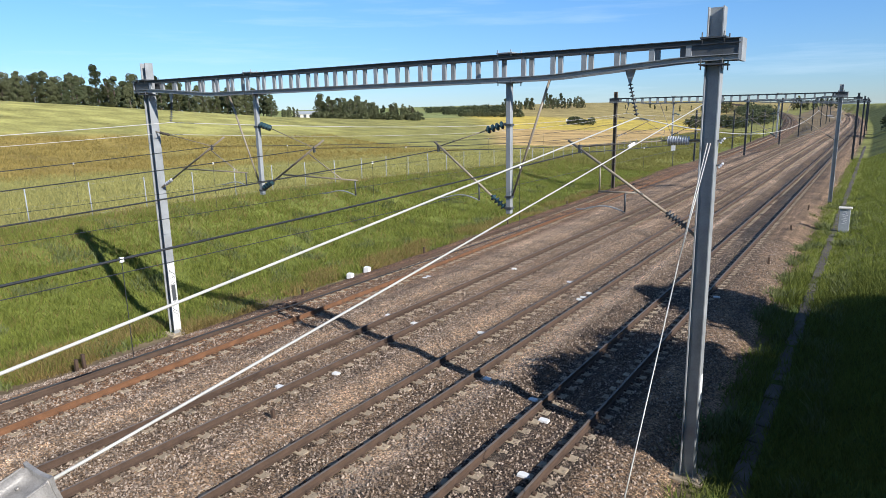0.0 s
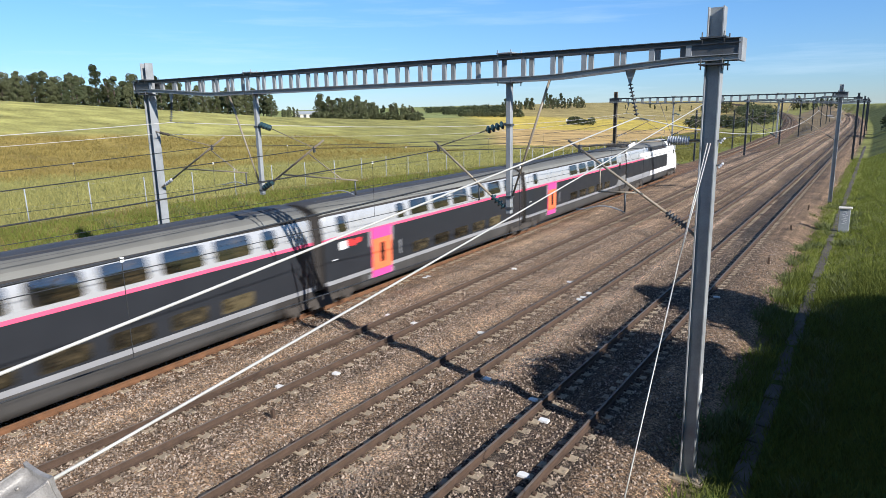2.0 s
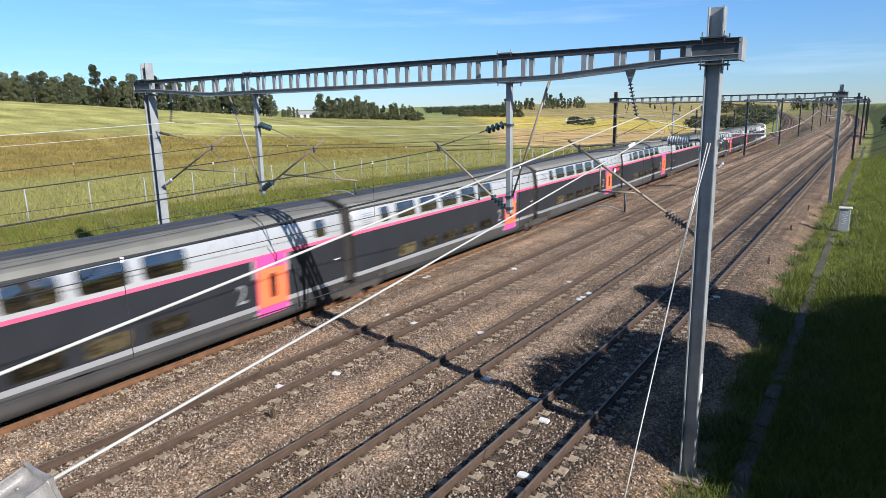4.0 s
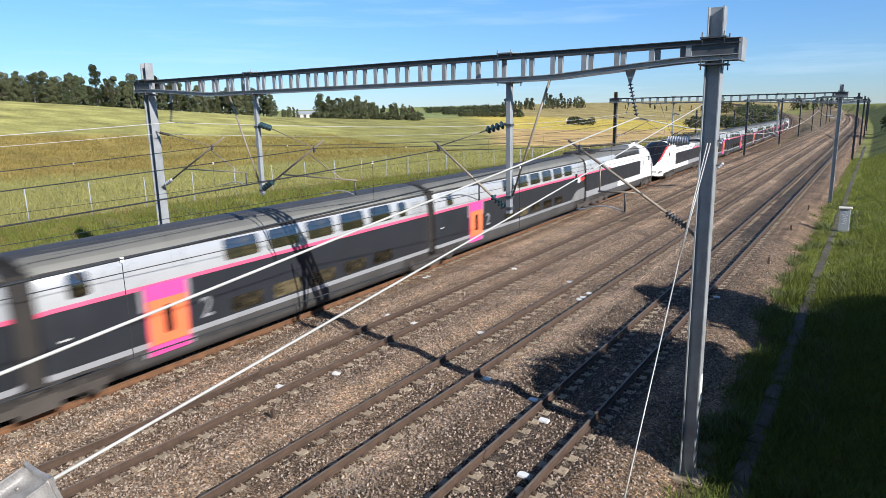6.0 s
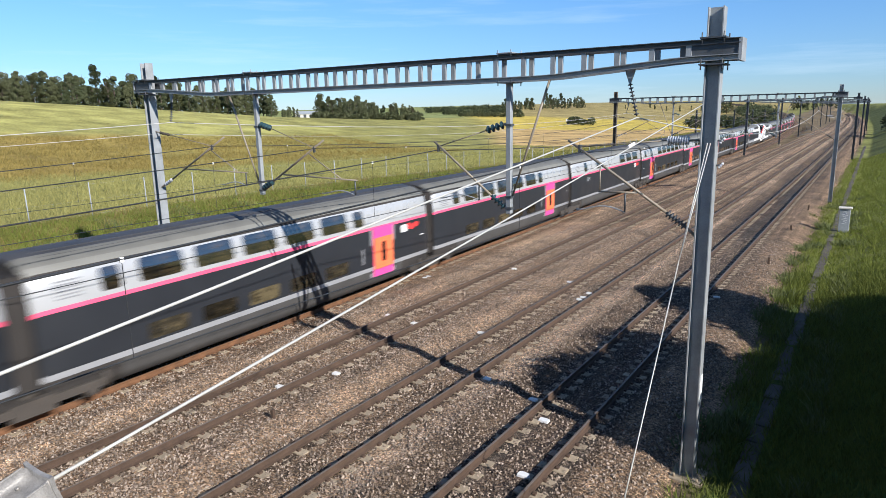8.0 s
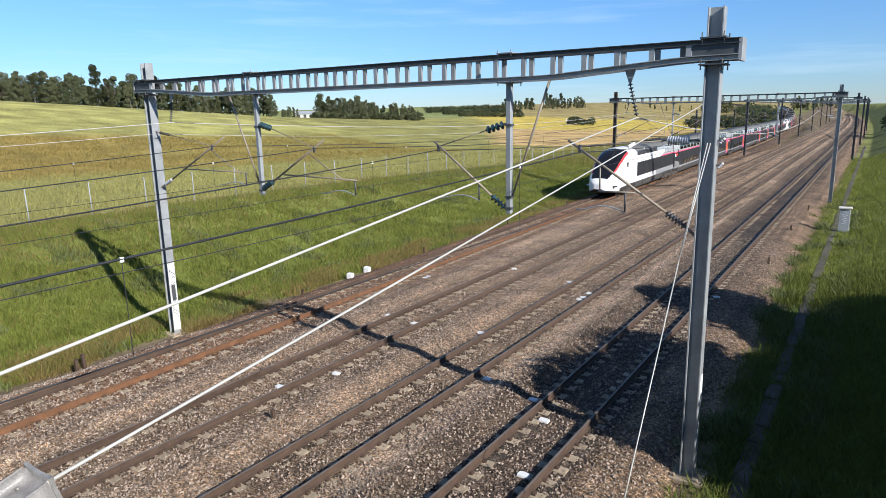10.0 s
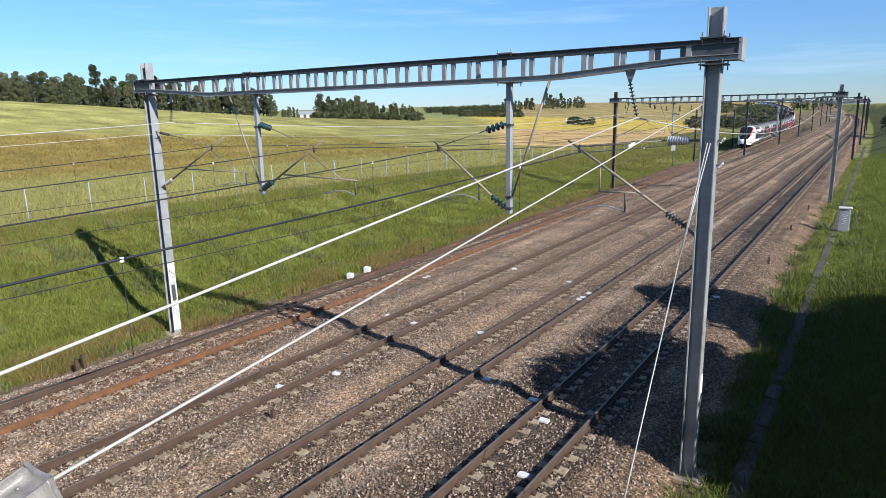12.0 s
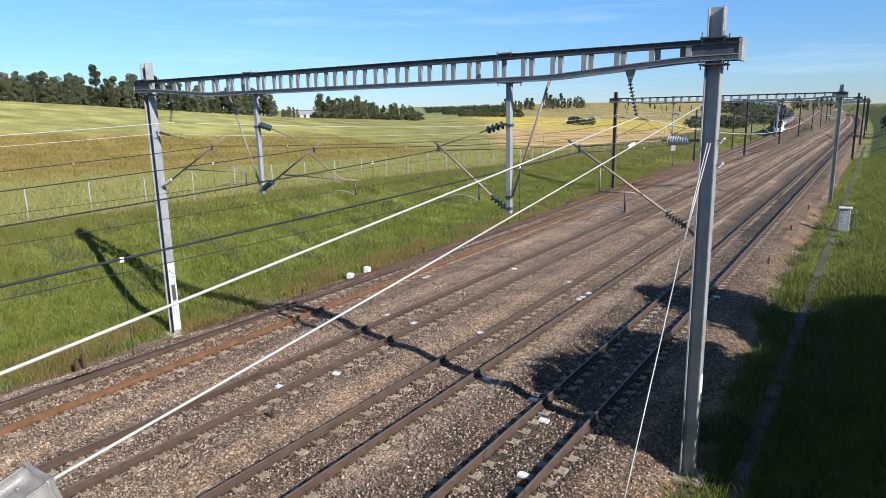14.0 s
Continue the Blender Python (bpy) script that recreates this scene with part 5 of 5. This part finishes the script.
def polar(px_az, d):
    a = radians(px_az)
    return math.sin(a) * d, math.cos(a) * d


def place(src, used, x, y, s, rz, sink=0.2):
    m = Matrix.Translation((x, y, terrain(x, y) - sink)) @ pose(0, 0, 0, 0, 0, rz)
    if src not in used:
        used.add(src)
        src.matrix_basis = m
        o = src
    else:
        o = copy_thing(src, m)
    o.scale = (s, s, s)
    return o


def far_wood(name, label, spots, mat):
    """A far belt of trees as one mass of leaf clumps with an uneven outline."""
    rng = np.random.default_rng(len(name))
    verts, faces = [], []
    for x, y, h in spots:
        z0 = terrain(x, y)
        lumps = [(rng.normal() * 0.22 * h, rng.normal() * 0.22 * h, h * (0.15 + 0.72 * rng.random()), h * (0.10 + 0.14 * rng.random())) for _ in range(12)]
        for _ in range(620):
            cx, cy, cz, cr = lumps[int(rng.random() * 12)]
            d = rng.normal(size=3)
            d *= cr / np.linalg.norm(d) * (0.4 + 0.6 * rng.random())
            a, b = rng.normal(size=3), rng.normal(size=3)
            a *= 0.34 / np.linalg.norm(a)
            b *= 0.22 / np.linalg.norm(b)
            p = np.array((x + cx, y + cy, z0 + max(cz, 0.1))) + d
            i = len(verts)
            verts += [tuple(p + a), tuple(p + b), tuple(p - a), tuple(p - b)]
            faces.append((i, i + 1, i + 2, i + 3))
    tagged(new(name, poly_mesh(name, verts, faces, mat)), label, "trees", kind="stuff")


def build_trees():
    used = set()
    far = [tree(10 + i, 15.0 + 1.5 * (i % 2), (2.7, 3.8, 4.8)[i % 3], 8200, 0.24, M_LEAF_DARK if i % 2 else M_LEAF_FAR, "leafy broadleaved tree in a distant field belt", -0.04) for i in range(5)]
    rng = random.Random(3)
    # belt along the crest
    for i in range(92):
        az = -71 + 23.4 * (i + rng.uniform(-0.4, 0.4)) / 92
        d = rng.uniform(268, 310)
        x, y = polar(az, d)
        s = rng.uniform(0.62, 1.0 if rng.random() < 0.75 else 1.06) * (1.0 if az < -55 else 0.8)
        place(rng.choice(far), used, x, y, s, rng.uniform(0, 360))
    # clumps in the valley
    for a0, a1, n, d0, d1, s0, s1 in ((-44.1, -39.4, 26, 330, 380, 0.55, 0.9), (-39.4, -35.4, 16, 330, 370, 0.3, 0.62), (-47.2, -45.6, 5, 330, 350, 0.3, 0.45), (-28.3, -25.6, 12, 640, 700, 0.5, 0.85), (-24.9, -21.2, 14, 640, 700, 0.6, 1.0), (-10.6, -9.6, 3, 560, 600, 0.6, 0.8), (-18.0, -10.5, 9, 600, 680, 0.25, 0.4), (-5.5, -2.5, 10, 620, 760, 0.5, 0.9)):
        for i in range(n):
            x, y = polar(a0 + (a1 - a0) * (i + rng.uniform(-0.3, 0.3)) / n, rng.uniform(d0, d1))
            place(rng.choice(far), used, x, y, rng.uniform(s0, s1), rng.uniform(0, 360))
    # woods too far to tell the trees apart
    wood = []
    for i in range(60):
        y = 325 + 3.6 * i + rng.uniform(-2, 2)
        wood.append((centre(0, y) - rng.uniform(8.0, 12.0) - (rng.uniform(0, 9) if i % 2 else 0), y, rng.uniform(5.0, 8.5)))
    far_wood("wooded_cutting", "dark trees crowding the bend of the branch track", wood, M_LEAF_DARK)
    far_wood("distant_hedgerow", "long dark hedgerow on a far ridge", [(*polar(-35.0 + 6.9 * i / 70 + rng.uniform(-0.1, 0.1), rng.uniform(640, 690)), rng.uniform(4.5, 7.0)) for i in range(70)], M_LEAF_DARK)
    far_wood("field_hedge", "dark green bushes in a hedge beside the yellow field", [(*polar(-12.9 + 4.2 * i / 34 + rng.uniform(-0.1, 0.1), rng.uniform(262, 290)), rng.uniform(2.6, 5.4)) for i in range(34)], M_LEAF_DARK)
    far_wood("valley_scrub", "low scrub and young trees along a field edge", [(*polar(-32.0 + 5.5 * i / 40, rng.uniform(420, 440)), rng.uniform(2.0, 3.6)) for i in range(40)] + [(*polar(-44.6 + 9.4 * i / 50, rng.uniform(322, 334)), rng.uniform(2.0, 4.2)) for i in range(50)], M_LEAF_FAR)
    # hedges and bushes
    bush = tree(30, 5.0, 3.6, 1100, 0.35, M_LEAF_DARK, "low dark bush in a hedge line", 0.05)
    for a0, a1, n, d0, d1, s0, s1 in ((-33.5, -26.5, 26, 520, 540, 0.6, 0.9), (-22.6, -20.4, 5, 315, 325, 0.6, 0.9), (0.6, 1.6, 4, 185, 230, 0.7, 1.0)):
        for i in range(n):
            x, y = polar(a0 + (a1 - a0) * (i + rng.uniform(-0.3, 0.3)) / n, rng.uniform(d0, d1))
            place(bush, used, x, y, rng.uniform(s0, s1), rng.uniform(0, 360))
    # saplings on the east slope that shade the line
    near = [tree(50 + i, 5.6, 2.3, 5200, 0.13, M_LEAF, "leafy young tree on the cutting slope", 0.12) for i in range(3)]
    # The row from x = 16 is added unseen to block skylight.
    spots = [(rng.uniform(4.6, 8.6), 2.5 + 0.385 * i + rng.uniform(-0.35, 0.35)) for i in range(60)] + [(rng.uniform(9.5, 15.5), 1.0 + 0.84 * i) for i in range(26)] + [(3.0 + 0.8 * (i % 2), 4.5 + 2.6 * i) for i in range(9)] + [(16.0 + 2.6 * (i % 3), -3.0 + 1.75 * i) for i in range(17)]
    for i, (x, y) in enumerate(spots):
        shadow_y = y - 0.26 * (6.0 - x)
        reach = 8.2 + 2.2 * noise.noise(Vector((y * 0.9, 0, 3))) if y > 13.2 else 2.0
        if shadow_y > 18.2:
            reach = 3.0 + 1.6 * noise.noise(Vector((y * 1.3, x * 0.4, 8)))
        if 23.7 < shadow_y < 25.4:
            reach = 10.0 + 3.0 * noise.noise(Vector((y * 1.9, 0, 5)))
        top = (x + reach) * 0.585 * rng.uniform(0.82, 1.0) - terrain(x, y)
        if x < 4.2:
            top = min(top, 2.4)
        place(near[i % 3], used, x, y, max(top, 1.2) / 5.8, 77 * i)


build_trees()


def grass_patch(name, label, seed, count, region, h0, h1, w, mat, density=None):
    """Blades in tufts, as one mesh."""
    rng = np.random.default_rng(seed)
    x0, x1, y0, y1 = region
    verts, faces = [], []
    for _ in range(count):
        y = y0 + (y1 - y0) * rng.random() ** 1.4
        x = x0 + (x1 - x0) * rng.random()
        if density and rng.random() > density(x, y):
            continue
        z = terrain(x, y)
        for _ in range(3):
            a = rng.random() * 6.283
            h = h0 + (h1 - h0) * rng.random() ** 1.5
            dx, dy = math.cos(a), math.sin(a)
            bx, by = x + rng.normal() * 0.07, y + rng.normal() * 0.07
            lx, ly = rng.normal() * 0.6 * h, rng.normal() * 0.6 * h
            i = len(verts)
            verts += [(bx - dx * w, by - dy * w, z - 0.08), (bx + dx * w, by + dy * w, z - 0.08), (bx + lx, by + ly, z + h)]
            faces.append((i, i + 1, i + 2))
    o = new(name, poly_mesh(name, verts, faces, mat))
    tagged(o, label, "grass", kind="stuff")


def patchy(x, y):
    return 0.35 + 0.65 * (noise.noise(Vector((x * 0.35, y * 0.35, 7))) > -0.15)


grass_patch("meadow_grass", "tall green meadow grass on the cutting bank", 1, 110000, (-38.5, -22.0, 6, 95), 0.06, 0.36, 0.024, M_GRASS, patchy)
grass_patch("dry_meadow_grass", "dry yellow grass stems among the green", 2, 22000, (-39.5, -22.6, 6, 95), 0.1, 0.5, 0.018, M_GRASS_DRY, lambda x, y: 0.25 + 0.75 * smooth(-28, -36, x) if x < -24 else 0.9)
grass_patch("foot_grass", "dry tan grass and stalks along the foot of the bank", 12, 30000, (-24.2, -21.5, 6, 80), 0.08, 0.42, 0.020, M_GRASS_DRY, lambda x, y: noise.noise(Vector((x * 0.5, y * 0.35, 19))) > 0.05)
# Near verge blades carry the tree shade in their colour; slope_grass beyond does not.
grass_patch("verge_grass", "green grass on the east verge, darkened for the tree shade", 3, 26000, (-3.4, 3.2, 9, 36), 0.08, 0.40, 0.022, M_GRASS_SHADE, lambda x, y: (0.10 if -2.0 < x < -1.56 else 1.0) * (smooth(-3.4, -2.3, x) * (0.4 + 0.6 * (noise.noise(Vector((x * 0.5, y * 0.3, 2))) > -0.1)) if x < -1.5 else 1.0))
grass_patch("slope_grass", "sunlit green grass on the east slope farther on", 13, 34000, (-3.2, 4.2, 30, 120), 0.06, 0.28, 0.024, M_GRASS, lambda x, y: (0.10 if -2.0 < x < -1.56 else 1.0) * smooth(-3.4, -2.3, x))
grass_patch("branch_grass", "rough yellow-green grass beside the branch track", 17, 60000, (-48, -21.8, 88, 230), 0.12, 0.5, 0.05, M_GRASS_ROUGH, lambda x, y: smooth(3.6, 5.0, abs(x - centre(0, y))) * (0.3 + 0.7 * (noise.noise(Vector((x * 0.2, y * 0.12, 5))) > -0.1)))
grass_patch("field_crop", "short yellow-green crop on the field beyond the fence", 14, 90000, (-72, -39.6, 4, 130), 0.12, 0.40, 0.03, M_CROP)
grass_patch("straw_crop", "ripening straw-brown crop on the hillside", 15, 45000, (-122, -66, 0, 150), 0.2, 0.6, 0.05, M_STRAW, lambda x, y: 0.0 if y > 108 - 0.35 * (x + 60) else 0.3 + 0.7 * (noise.noise(Vector((x * 0.12, y * 0.12, 4))) > -0.1))
grass_patch("bank_weeds", "broad-leaved green weeds in clumps on the bank", 6, 60000, (-38.0, -21.9, 6, 70), 0.08, 0.34, 0.045, M_LEAF, lambda x, y: noise.noise(Vector((x * 0.55, y * 0.55, 11))) > 0.34)
grass_patch("verge_weeds", "leafy weeds along the ballast edge", 7, 16000, (-3.6, -0.4, 9, 70), 0.08, 0.40, 0.045, M_LEAF, lambda x, y: not (-1.97 < x < -1.59) and noise.noise(Vector((x * 0.8, y * 0.5, 15))) > 0.22)


def build_stones():
    """Loose ballast stones on the nearer part of the bed."""
    rng = np.random.default_rng(4)
    base = np.array([(1, 0, 0), (-1, 0, 0), (0, 1, 0), (0, -1, 0), (0, 0, 1), (0, 0, -1)], float)
    tri = [(0, 2, 4), (2, 1, 4), (1, 3, 4), (3, 0, 4), (2, 0, 5), (1, 2, 5), (3, 1, 5), (0, 3, 5)]
    verts, faces = [], []
    for _ in range(115000):
        y = 4.5 + 38 * rng.random() ** 1.5
        x = -22.2 + 19.0 * rng.random()
        if min(abs(abs(x - t) - GAUGE / 2) for t in TRACKS) < 0.09:
            continue
        z = level(y) + ballast_height(x) + 0.010
        s = 0.015 + 0.018 * rng.random()
        v = base * (s * (0.65 + 0.7 * rng.random(6)))[:, None] + rng.normal(0, 0.010, (6, 3))
        a = rng.random() * 6.283
        c, q = math.cos(a), math.sin(a)
        i = len(verts)
        verts += [(x + c * p[0] - q * p[1], y + q * p[0] + c * p[1], z + p[2]) for p in v]
        faces += [(i + t[0], i + t[1], i + t[2]) for t in tri]
    m = bpy.data.materials.new("loose_ballast_stone")
    m.use_nodes = True
    n, l = m.node_tree.nodes, m.node_tree.links
    geo = n.new("ShaderNodeNewGeometry")
    ramp = n.new("ShaderNodeValToRGB")
    cols = [(0.0, (0.10, 0.075, 0.057)), (0.4, (0.19, 0.142, 0.108)), (0.75, (0.33, 0.255, 0.195)), (1.0, (0.50, 0.405, 0.33))]
    while len(ramp.color_ramp.elements) < len(cols):
        ramp.color_ramp.elements.new(0.5)
    for e, (p, c) in zip(ramp.color_ramp.elements, cols):
        e.position, e.color = p, (*c, 1)
    l.new(geo.outputs["Random Per Island"], ramp.inputs[0])
    l.new(ramp.outputs[0], n["Principled BSDF"].inputs["Base Color"])
    n["Principled BSDF"].inputs["Roughness"].default_value = 0.9
    o = new("loose_ballast", poly_mesh("loose_ballast", verts, faces, m))
    tagged(o, "loose brown and pale ballast stones between the rails", "ballast stones", kind="stuff")


build_stones()


motions()
